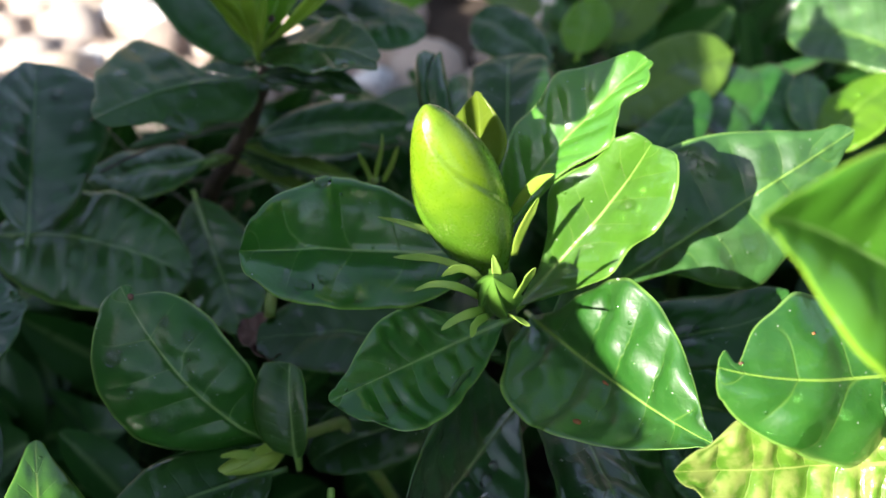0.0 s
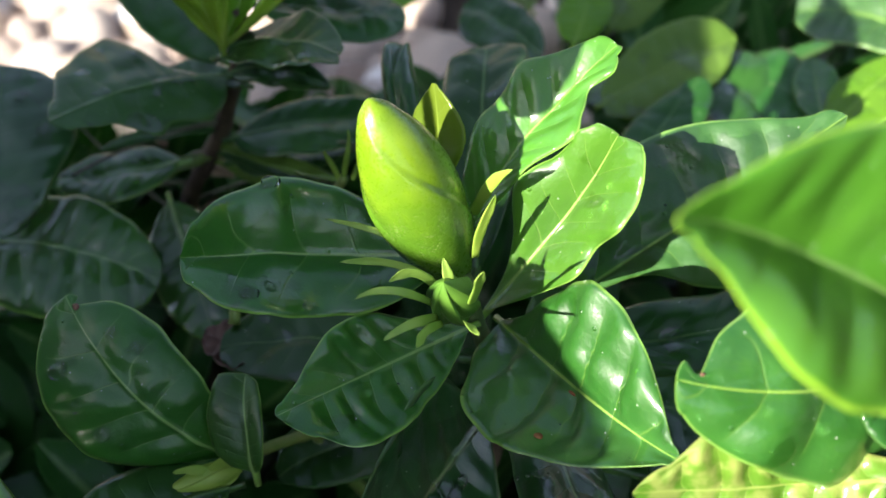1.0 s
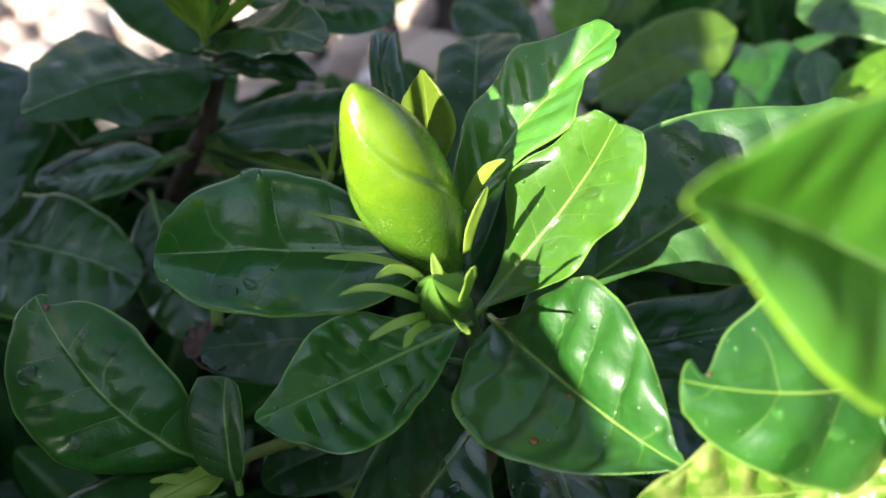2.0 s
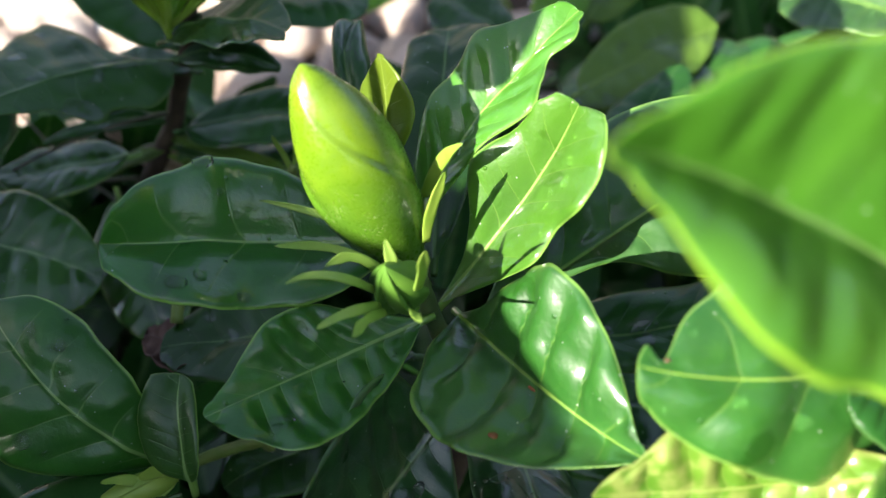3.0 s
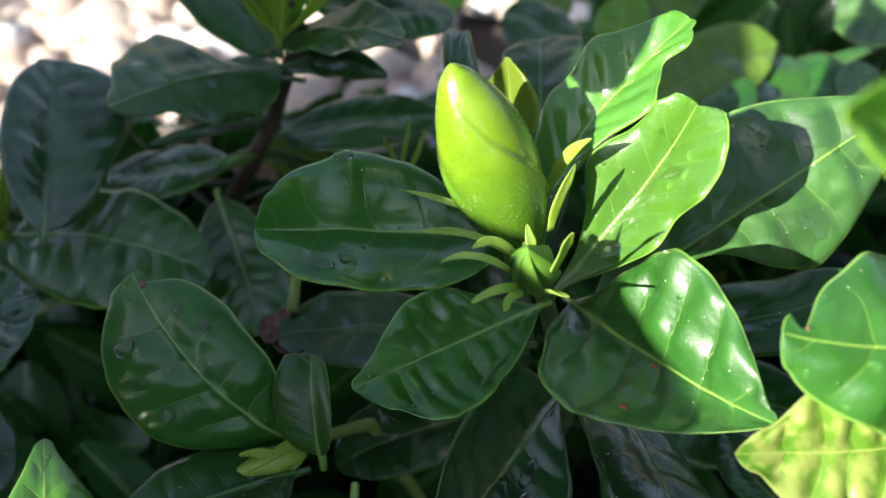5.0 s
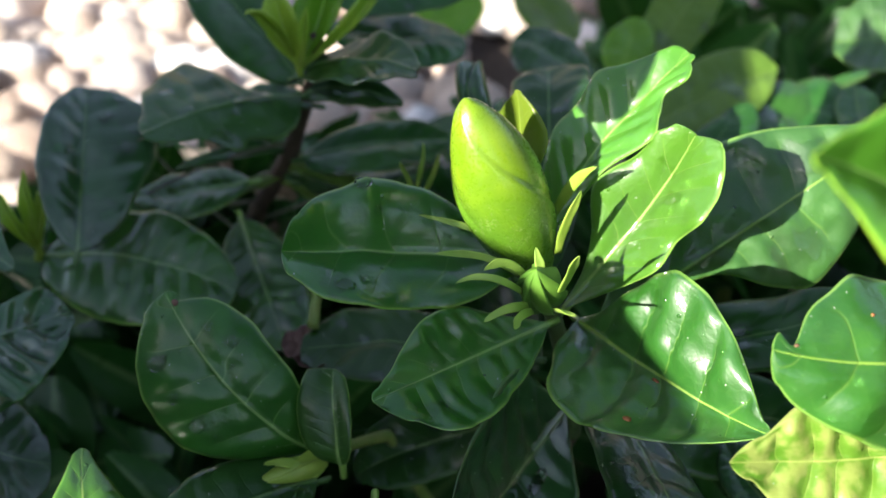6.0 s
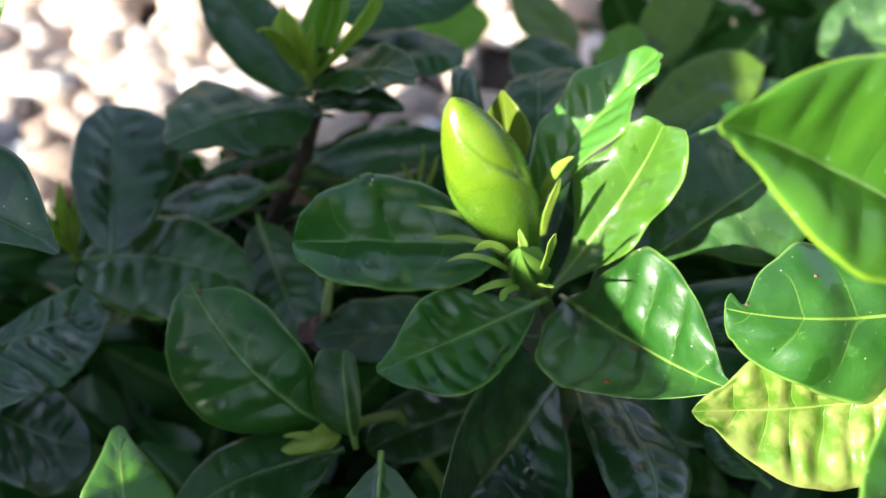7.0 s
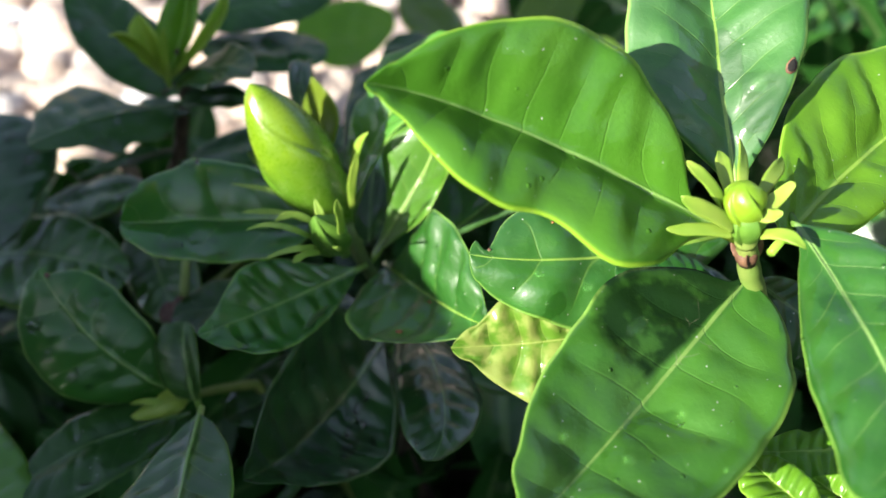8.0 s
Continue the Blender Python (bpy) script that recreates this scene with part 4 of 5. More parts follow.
blade_wet_w = leaf(W, wet_dark, (-0.1539, 0.1437, 0.2973), (-0.1377, 0.1688, 0.2912), (-0.1215, 0.1946, 0.2820), (-0.5394, 0.5555, 0.6328), (0.6890, -0.5589, -0.4614),
     (0.5, 1.8, 3.0, 4.1, 4.9, 5.3, 6.4, 7.9, 9.3, 9.8, 10.0, 9.1, 6.2, 0.4), (0.5, 7.6, 12.1, 16.7, 19.3, 20.4, 19.4, 16.8, 13.4, 10.5, 7.1, 4.9, 3.3, 0.2), -0.002, 0.0022, 0.0036, 8)  # wet leaf
blade_under_w = leaf(W, wet_dark, (-0.1696, 0.1682, 0.2861), (-0.1479, 0.1623, 0.2670), (-0.1255, 0.1642, 0.2512), (-0.2266, 0.9077, 0.3532), (0.3151, -0.8826, -0.3488),
     (0.5, 6.4, 10.7, 15.3, 18.7, 20.7, 21.0, 19.9, 17.6, 14.9, 12.1, 9.3, 6.3, 0.2), (0.5, 6.4, 10.8, 15.4, 18.8, 20.7, 21.1, 20.0, 17.7, 15.0, 12.1, 9.3, 6.3, 0.2), 0.001, 0.0012, 0.001, 8)  # wet under leaf

YOUNG_L = (0.6, 1.2, 2.2, 3.6, 4.6, 5.0, 4.6, 3.8, 2.8, 1.9, 1.3, 0.8, 0.5, 0.2)
YOUNG_R = (0.6, 1.1, 2.0, 3.4, 4.4, 4.9, 4.7, 3.9, 2.9, 2.0, 1.3, 0.8, 0.5, 0.2)


def new_leaf(plant, base, middle, tip, share, mat=None):
    """A narrow, half-unfolded new leaf."""
    k = [w * share for w in YOUNG_L], [w * share for w in YOUNG_R]
    return leaf(plant, mat or young, base, middle, tip, (-0.75, -0.55, 0.35), (0.75, -0.5, 0.42), k[0], k[1], 0.0006, 0.0003, 0.0002, 6, 40, 6)


# ---- the shoot behind ----
C = shoot("dark gardenia shoot with pale new leaves on top", (-0.11, 0.29, 0.0))
stalk(C, [(-0.11, 0.29, 0.0), (-0.105, 0.288, 0.15), (-0.092, 0.2845, 0.252), (-0.0725, 0.279, 0.282), (-0.056, 0.272, 0.315), (-0.052, 0.266, 0.335)], 0.0042, 0.0024, stem_brown)
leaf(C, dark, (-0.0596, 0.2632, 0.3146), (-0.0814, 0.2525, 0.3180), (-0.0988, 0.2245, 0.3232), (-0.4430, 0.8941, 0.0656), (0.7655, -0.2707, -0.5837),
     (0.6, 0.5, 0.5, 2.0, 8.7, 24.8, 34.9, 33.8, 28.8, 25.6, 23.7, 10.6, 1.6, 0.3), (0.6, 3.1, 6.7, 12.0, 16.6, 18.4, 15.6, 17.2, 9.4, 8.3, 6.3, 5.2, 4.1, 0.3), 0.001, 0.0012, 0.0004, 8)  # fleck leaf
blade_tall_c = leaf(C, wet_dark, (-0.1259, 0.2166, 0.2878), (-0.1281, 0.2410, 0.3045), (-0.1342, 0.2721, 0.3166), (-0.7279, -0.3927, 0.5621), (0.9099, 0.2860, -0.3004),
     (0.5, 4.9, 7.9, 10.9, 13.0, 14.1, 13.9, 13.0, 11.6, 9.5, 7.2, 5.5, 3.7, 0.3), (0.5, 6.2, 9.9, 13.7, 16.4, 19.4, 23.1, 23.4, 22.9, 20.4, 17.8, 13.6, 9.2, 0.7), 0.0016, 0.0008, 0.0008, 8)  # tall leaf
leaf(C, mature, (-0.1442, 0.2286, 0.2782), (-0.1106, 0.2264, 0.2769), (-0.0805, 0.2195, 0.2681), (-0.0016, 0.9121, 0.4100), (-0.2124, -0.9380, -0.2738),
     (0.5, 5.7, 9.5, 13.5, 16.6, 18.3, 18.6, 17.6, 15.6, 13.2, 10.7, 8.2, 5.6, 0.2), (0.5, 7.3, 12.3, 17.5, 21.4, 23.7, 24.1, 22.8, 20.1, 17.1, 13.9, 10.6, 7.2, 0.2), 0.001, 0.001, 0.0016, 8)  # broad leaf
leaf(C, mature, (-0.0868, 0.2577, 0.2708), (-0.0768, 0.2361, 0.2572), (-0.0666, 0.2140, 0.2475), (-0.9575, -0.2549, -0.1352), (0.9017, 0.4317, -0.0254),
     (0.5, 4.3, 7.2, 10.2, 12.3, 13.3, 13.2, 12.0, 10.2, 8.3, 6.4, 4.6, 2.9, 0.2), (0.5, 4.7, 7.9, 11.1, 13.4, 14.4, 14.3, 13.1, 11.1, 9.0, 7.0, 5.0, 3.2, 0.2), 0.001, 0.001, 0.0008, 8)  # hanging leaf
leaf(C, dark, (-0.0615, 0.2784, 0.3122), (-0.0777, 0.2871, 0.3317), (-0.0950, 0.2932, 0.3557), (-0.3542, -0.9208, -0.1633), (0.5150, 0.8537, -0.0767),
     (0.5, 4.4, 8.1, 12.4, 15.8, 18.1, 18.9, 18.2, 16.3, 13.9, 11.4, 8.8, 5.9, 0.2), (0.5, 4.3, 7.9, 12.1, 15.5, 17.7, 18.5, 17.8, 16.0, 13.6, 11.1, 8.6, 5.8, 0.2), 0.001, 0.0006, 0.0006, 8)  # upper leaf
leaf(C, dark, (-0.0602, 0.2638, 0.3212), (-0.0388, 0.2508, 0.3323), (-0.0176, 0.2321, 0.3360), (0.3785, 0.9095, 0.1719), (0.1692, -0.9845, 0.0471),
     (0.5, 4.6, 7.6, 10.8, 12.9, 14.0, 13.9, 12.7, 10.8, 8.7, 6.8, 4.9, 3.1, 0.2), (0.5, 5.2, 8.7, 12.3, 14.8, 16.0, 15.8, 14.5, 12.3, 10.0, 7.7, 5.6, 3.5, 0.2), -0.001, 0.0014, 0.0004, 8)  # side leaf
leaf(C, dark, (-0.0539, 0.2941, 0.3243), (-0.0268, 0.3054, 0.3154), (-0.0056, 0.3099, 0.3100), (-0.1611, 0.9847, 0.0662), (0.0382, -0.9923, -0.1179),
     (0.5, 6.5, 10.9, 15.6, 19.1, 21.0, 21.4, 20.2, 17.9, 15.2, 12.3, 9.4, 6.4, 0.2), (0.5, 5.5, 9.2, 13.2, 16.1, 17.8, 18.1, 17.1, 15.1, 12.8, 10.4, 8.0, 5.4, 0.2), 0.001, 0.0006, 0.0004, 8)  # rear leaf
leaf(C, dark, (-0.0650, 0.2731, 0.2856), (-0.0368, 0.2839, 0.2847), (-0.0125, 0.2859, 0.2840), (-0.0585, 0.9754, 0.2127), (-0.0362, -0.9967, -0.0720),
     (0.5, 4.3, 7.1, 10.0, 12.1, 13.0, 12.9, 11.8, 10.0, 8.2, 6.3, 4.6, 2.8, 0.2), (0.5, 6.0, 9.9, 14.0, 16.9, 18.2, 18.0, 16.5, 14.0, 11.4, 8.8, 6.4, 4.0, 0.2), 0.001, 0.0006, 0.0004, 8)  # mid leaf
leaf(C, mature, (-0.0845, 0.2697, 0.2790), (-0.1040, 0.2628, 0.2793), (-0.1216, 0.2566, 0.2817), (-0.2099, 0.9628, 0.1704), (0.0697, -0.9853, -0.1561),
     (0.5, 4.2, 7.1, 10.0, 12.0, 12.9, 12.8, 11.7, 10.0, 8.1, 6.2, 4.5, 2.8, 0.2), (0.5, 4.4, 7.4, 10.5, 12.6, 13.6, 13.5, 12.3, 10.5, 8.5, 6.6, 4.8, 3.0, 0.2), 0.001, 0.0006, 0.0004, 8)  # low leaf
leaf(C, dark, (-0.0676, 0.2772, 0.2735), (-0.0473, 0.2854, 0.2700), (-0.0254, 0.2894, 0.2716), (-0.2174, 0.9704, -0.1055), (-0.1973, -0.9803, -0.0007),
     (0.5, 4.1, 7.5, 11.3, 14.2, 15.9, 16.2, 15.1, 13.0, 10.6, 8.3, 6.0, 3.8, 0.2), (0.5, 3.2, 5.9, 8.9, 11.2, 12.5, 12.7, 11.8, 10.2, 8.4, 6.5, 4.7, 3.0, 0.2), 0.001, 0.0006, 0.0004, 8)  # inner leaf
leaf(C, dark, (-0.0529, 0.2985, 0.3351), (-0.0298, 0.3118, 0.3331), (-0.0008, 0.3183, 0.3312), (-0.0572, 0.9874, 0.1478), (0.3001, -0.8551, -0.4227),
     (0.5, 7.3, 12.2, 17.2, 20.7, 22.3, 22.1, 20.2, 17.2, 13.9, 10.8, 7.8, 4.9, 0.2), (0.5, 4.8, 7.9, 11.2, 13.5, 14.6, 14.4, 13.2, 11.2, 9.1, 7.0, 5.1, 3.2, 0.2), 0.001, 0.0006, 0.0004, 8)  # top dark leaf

SLIM_L = (0.5, 1.6, 2.6, 3.7, 4.4, 4.7, 4.6, 4.2, 3.5, 2.8, 2.2, 1.6, 1.0, 0.2)
SLIM_R = (0.5, 1.4, 2.4, 3.4, 4.1, 4.5, 4.4, 4.0, 3.4, 2.7, 2.0, 1.5, 0.9, 0.2)
for b, mi, t, share, mat in (
    ((-0.0585, 0.2655, 0.3140), (-0.0420, 0.2590, 0.3185), (-0.0240, 0.2470, 0.3185), 1.5, dark),
    ((-0.0720, 0.2780, 0.2800), (-0.0520, 0.2700, 0.2790), (-0.0300, 0.2640, 0.2730), 0.8, olive),
    ((-0.0730, 0.2790, 0.2760), (-0.0540, 0.2740, 0.2720), (-0.0330, 0.2700, 0.2650), 0.7, dark),
    ((-0.0740, 0.2795, 0.2720), (-0.0580, 0.2770, 0.2650), (-0.0400, 0.2740, 0.2570), 0.8, olive),
    ((-0.0700, 0.2780, 0.2860), (-0.0900, 0.2720, 0.2900), (-0.1080, 0.2640, 0.2880), 0.8, dark),
    ((-0.0740, 0.2795, 0.2760), (-0.0930, 0.2740, 0.2720), (-0.1120, 0.2680, 0.2660), 0.9, olive),
    ((-0.0570, 0.2700, 0.3080), (-0.0740, 0.2780, 0.3080), (-0.0900, 0.2850, 0.3040), 1.5, dark),
):
    leaf(C, mat, b, mi, t, (0.05, 0.93, 0.35), (-0.05, -0.96, -0.25), [share * w for w in SLIM_L], [share * w for w in SLIM_R], 0.0006, 0.0006, 0.0003, 7, 40, 7)

new_leaf(C, (-0.0580, 0.2600, 0.3270), (-0.0607, 0.2620, 0.3400), (-0.0630, 0.2680, 0.3495), 1.5)
new_leaf(C, (-0.0560, 0.2620, 0.3280), (-0.0490, 0.2720, 0.3420), (-0.0450, 0.2860, 0.3600), 2.1, bright)
new_leaf(C, (-0.0530, 0.2610, 0.3290), (-0.0365, 0.2650, 0.3410), (-0.0290, 0.2710, 0.3540), 1.0)
new_leaf(C, (-0.0550, 0.2570, 0.3310), (-0.0530, 0.2560, 0.3400), (-0.0512, 0.2560, 0.3470), 0.5)
new_leaf(C, (-0.0590, 0.2590, 0.3310), (-0.0635, 0.2530, 0.3445), (-0.0680, 0.2490, 0.3485), 0.8)
for b, mi, t in (
    ((-0.1454, 0.2275, 0.2814), (-0.1445, 0.2306, 0.2961), (-0.1451, 0.2362, 0.3064)),
    ((-0.1454, 0.2275, 0.2814), (-0.1415, 0.2308, 0.2933), (-0.1398, 0.2370, 0.3021)),
    ((-0.1454, 0.2275, 0.2814), (-0.1463, 0.2231, 0.2965), (-0.1488, 0.2259, 0.3040)),
):
    new_leaf(W, b, mi, t, 0.7)
for b, mi, t in (
    ((-0.0200, 0.2248, 0.3003), (-0.0177, 0.2260, 0.3089), (-0.0167, 0.2273, 0.3153)),
    ((-0.0173, 0.2245, 0.3002), (-0.0142, 0.2253, 0.3069), (-0.0124, 0.2263, 0.3124)),
    ((-0.0209, 0.2243, 0.3003), (-0.0229, 0.2243, 0.3071), (-0.0238, 0.2243, 0.3114)),
):
    sepal(C, b, mi, t, 0.0013)
stalk(C, [(-0.095, 0.285, 0.20), (-0.045, 0.255, 0.25), (-0.0195, 0.2247, 0.3015)], 0.0016, 0.0014, stem_green)

for a, c, d in (
    ((-0.095, 0.284, 0.250), (-0.050, 0.290, 0.262), (-0.005, 0.300, 0.268)), ((-0.090, 0.282, 0.262), (-0.120, 0.262, 0.270), (-0.150, 0.235, 0.276)),
    ((-0.084, 0.280, 0.275), (-0.050, 0.276, 0.282), (-0.020, 0.268, 0.284)), ((-0.096, 0.284, 0.245), (-0.115, 0.290, 0.262), (-0.135, 0.300, 0.285)),
    ((-0.070, 0.275, 0.296), (-0.095, 0.262, 0.305), (-0.110, 0.246, 0.310)), ((-0.068, 0.277, 0.290), (-0.095, 0.268, 0.288), (-0.122, 0.258, 0.280)), ((-0.074, 0.279, 0.282), (-0.052, 0.274, 0.276), (-0.028, 0.268, 0.268)),
):
    tube("twig", curve(a, c, d, 8), [0.0009 - 0.00006 * k for k in range(9)], twig_grey, C, 6)

dry = plain_leaf("dry_leaf", (0.30, 0.22, 0.14), (0.42, 0.33, 0.22), 0.7, (0.4, 0.25, 0.12), 0.15, 260)
DRY_L = (0.5, 2.4, 4.0, 5.6, 6.8, 7.2, 7.0, 6.2, 5.2, 4.2, 3.3, 2.5, 1.6, 0.2)
DRY_R = (0.5, 2.1, 3.6, 5.2, 6.3, 6.9, 6.6, 5.8, 4.8, 3.9, 3.0, 2.2, 1.4, 0.2)
for b, t, tilt, share in (
    ((-0.096, 0.300, 0.259), (-0.078, 0.304, 0.249), 0.5, 0.9), ((-0.112, 0.312, 0.276), (-0.103, 0.306, 0.262), 0.2, 0.7),
    ((-0.094, 0.298, 0.236), (-0.080, 0.304, 0.233), 0.6, 0.6), ((-0.060, 0.330, 0.262), (-0.046, 0.334, 0.258), 0.3, 0.6),
):
    fallen = new("dry_leaf")
    fallen.location = b
    tagged(fallen, "tan dry curled leaf caught among the twigs", "dry leaf", "dry leaves in the shrub")
    B0, T0 = Vector(b), Vector(t)
    leaf(fallen, dry, b, (B0 + T0) / 2 + Vector((0, 0, 0.002)), t, (0.2, 0.95 - tilt, tilt), (-0.2, tilt - 0.95, -tilt), [share * w for w in DRY_L], [share * w for w in DRY_R], -0.003, 0.0015, 0.0008, 6, 40, 7)

# ---- the shrub at the back ----
D = shoot("sunlit gardenia shoot with spoon-shaped leaves", (0.15, 0.42, 0.0))
stalk(D, [(0.15, 0.42, 0.0), (0.13, 0.40, 0.12), (0.11, 0.38, 0.22), (0.105, 0.375, 0.245)], 0.005, 0.003, stem_green)
leaf(D, bright, (-0.0744, 0.5605, 0.2294), (-0.0386, 0.5536, 0.2209), (-0.0003, 0.5518, 0.2309), (-0.0687, 0.7994, 0.5969), (-0.0520, -0.7883, -0.6131),
     (0.5, 11.6, 19.3, 27.3, 32.8, 35.5, 35.1, 32.1, 27.3, 22.2, 17.1, 12.4, 7.7, 0.2), (0.5, 6.6, 10.9, 15.4, 18.6, 20.1, 19.9, 18.2, 15.4, 12.5, 9.7, 7.0, 4.4, 0.2), 0.001, 0.0006, 0.0004, 7)  # blur leaf
leaf(D, olive, (0.0673, 0.3215, 0.2654), (0.0971, 0.3448, 0.2677), (0.1268, 0.3606, 0.2712), (-0.4653, 0.7826, 0.4136), (-0.2781, -0.9345, -0.2223),
     (0.5, 4.8, 8.2, 12.1, 15.2, 17.5, 18.8, 19.0, 18.3, 16.9, 15.1, 13.0, 10.3, 0.2), (0.5, 7.3, 12.4, 18.2, 23.0, 26.4, 28.4, 28.7, 27.6, 25.5, 22.8, 19.6, 15.6, 0.2), 0.001, 0.0006, 0.0005, 8)  # spoon leaf
leaf(D, bright, (0.0606, 0.3692, 0.2677), (0.0666, 0.3874, 0.2733), (0.0714, 0.4055, 0.2791), (-0.9353, -0.3378, 0.1054), (0.9776, 0.0802, -0.1945),
     (0.5, 4.1, 6.9, 9.8, 12.0, 13.3, 13.5, 12.8, 11.3, 9.6, 7.8, 6.0, 4.0, 0.2), (0.5, 3.6, 6.1, 8.7, 10.7, 11.8, 12.0, 11.4, 10.0, 8.5, 6.9, 5.3, 3.6, 0.2), 0.001, 0.0006, 0.0005, 8)  # oval leaf
leaf(D, olive, (0.0792, 0.3960, 0.2602), (0.0959, 0.4201, 0.2725), (0.1192, 0.4534, 0.2884), (-0.9018, 0.1725, 0.3962), (0.7617, -0.5103, -0.3994),
     (0.5, 4.7, 7.8, 11.2, 13.7, 15.1, 15.4, 14.6, 12.9, 10.9, 8.9, 6.8, 4.6, 0.2), (0.5, 4.5, 7.6, 10.8, 13.2, 14.6, 14.9, 14.1, 12.4, 10.5, 8.6, 6.6, 4.4, 0.2), 0.001, 0.0006, 0.0005, 8)  # bright leaf
leaf(D, dark, (0.0443, 0.3373, 0.2782), (0.0288, 0.3529, 0.2850), (0.0134, 0.3613, 0.2901), (0.5026, 0.8581, 0.1049), (-0.2721, -0.9491, -0.1585),
     (0.5, 6.2, 9.6, 13.0, 15.5, 17.1, 17.6, 17.2, 16.0, 14.3, 12.4, 10.4, 7.9, 0.2), (0.5, 7.0, 10.9, 14.8, 17.6, 19.4, 20.1, 19.6, 18.2, 16.3, 14.1, 11.8, 9.0, 0.2), 0.001, 0.0006, 0.0005, 8)  # blue leaf
leaf(D, olive, (0.0450, 0.4226, 0.2596), (0.0331, 0.4383, 0.2691), (0.0178, 0.4546, 0.2823), (0.5617, 0.8272, -0.0170), (-0.4182, -0.9061, 0.0638),
     (0.5, 7.1, 11.9, 17.0, 20.8, 23.0, 23.4, 22.1, 19.5, 16.6, 13.4, 10.3, 7.0, 0.2), (0.5, 7.2, 12.0, 17.2, 21.0, 23.2, 23.6, 22.3, 19.7, 16.7, 13.6, 10.4, 7.0, 0.2), 0.001, 0.0006, 0.0005, 8)  # pale leaf
leaf(D, mature, (0.1500, 0.3102, 0.2601), (0.1506, 0.3257, 0.2654), (0.1523, 0.3406, 0.2712), (-0.9822, 0.0380, -0.1842), (0.8128, -0.5636, 0.1474),
     (0.5, 2.4, 4.0, 5.9, 7.3, 8.2, 8.6, 8.4, 7.7, 6.8, 5.8, 4.7, 3.5, 0.2), (0.5, 2.6, 4.4, 6.4, 7.9, 8.9, 9.4, 9.2, 8.4, 7.5, 6.4, 5.2, 3.8, 0.2), 0.001, 0.0004, 0.0004, 7)  # small leaf
blade_tip_d = leaf(D, bright, (0.1491, 0.2996, 0.2629), (0.1637, 0.3109, 0.2725), (0.1817, 0.3195, 0.2825), (-0.4237, 0.8905, -0.1659), (-0.0150, -0.9995, 0.0262),
     (0.5, 4.5, 7.5, 10.8, 13.2, 14.6, 14.8, 14.0, 12.4, 10.5, 8.5, 6.5, 4.4, 0.2), (0.5, 6.1, 10.2, 14.6, 17.8, 19.6, 20.0, 18.9, 16.7, 14.2, 11.5, 8.8, 6.0, 0.2), 0.001, 0.0004, 0.0004, 7)  # yellow tip leaf
blade_sunny_d = leaf(D, veiled, (0.1940, 0.3358, 0.2787), (0.1761, 0.3636, 0.2782), (0.1553, 0.3766, 0.2736), (0.2049, 0.7835, 0.5867), (-0.3600, -0.8994, -0.2479),
     (0.5, 8.3, 13.9, 19.9, 24.3, 26.9, 27.3, 25.9, 22.9, 19.4, 15.7, 12.1, 8.2, 0.2), (0.5, 6.2, 10.4, 14.9, 18.2, 20.1, 20.4, 19.3, 17.1, 14.5, 11.8, 9.0, 6.1, 0.2), 0.001, 0.0012, 0.0012, 8)  # sunny leaf
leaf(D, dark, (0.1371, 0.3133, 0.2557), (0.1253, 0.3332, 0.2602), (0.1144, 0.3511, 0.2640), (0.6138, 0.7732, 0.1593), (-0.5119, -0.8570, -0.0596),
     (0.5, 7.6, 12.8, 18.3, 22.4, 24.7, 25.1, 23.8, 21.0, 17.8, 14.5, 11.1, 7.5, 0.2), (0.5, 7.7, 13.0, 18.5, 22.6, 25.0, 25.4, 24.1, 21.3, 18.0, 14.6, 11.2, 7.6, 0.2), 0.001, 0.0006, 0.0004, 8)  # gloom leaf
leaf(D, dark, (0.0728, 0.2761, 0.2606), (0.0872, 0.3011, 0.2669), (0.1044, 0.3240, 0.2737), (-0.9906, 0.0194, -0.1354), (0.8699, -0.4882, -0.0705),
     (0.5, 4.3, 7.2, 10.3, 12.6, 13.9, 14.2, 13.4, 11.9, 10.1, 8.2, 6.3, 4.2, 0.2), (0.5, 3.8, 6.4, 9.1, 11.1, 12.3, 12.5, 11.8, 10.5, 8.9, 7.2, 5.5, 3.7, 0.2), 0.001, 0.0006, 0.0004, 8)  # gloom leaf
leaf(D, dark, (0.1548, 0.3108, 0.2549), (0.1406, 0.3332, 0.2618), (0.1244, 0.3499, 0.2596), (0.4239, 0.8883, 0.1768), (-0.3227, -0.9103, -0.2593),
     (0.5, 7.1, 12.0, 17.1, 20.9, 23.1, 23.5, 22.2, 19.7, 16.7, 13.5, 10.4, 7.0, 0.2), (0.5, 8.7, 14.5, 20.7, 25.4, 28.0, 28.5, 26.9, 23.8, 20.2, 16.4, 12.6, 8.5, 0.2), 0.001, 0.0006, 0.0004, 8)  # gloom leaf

# ---- the sunny shoot close by ----
E = shoot("sunlit gardenia shoot with broad leaves and green bud", (0.125, 0.125, 0.0))
stalk(E, [(0.135, 0.130, 0.0), (0.130, 0.125, 0.15), (0.1175, 0.1117, 0.3025), (0.1121, 0.1033, 0.3255), (0.1093, 0.0994, 0.3361), (0.1080, 0.0972, 0.3405)], 0.0036, 0.0019, stem_green)
stalk(E, [(0.1081, 0.0974, 0.3400), (0.1074, 0.0964, 0.3470)], 0.0021, 0.0028, stem_green)
tube("node", [(0.1094, 0.0996, 0.3350), (0.1089, 0.0988, 0.3368), (0.1084, 0.0980, 0.3388)], [0.0020, 0.0023, 0.0020], node_brown, E, 12, "brown scarred stem node")
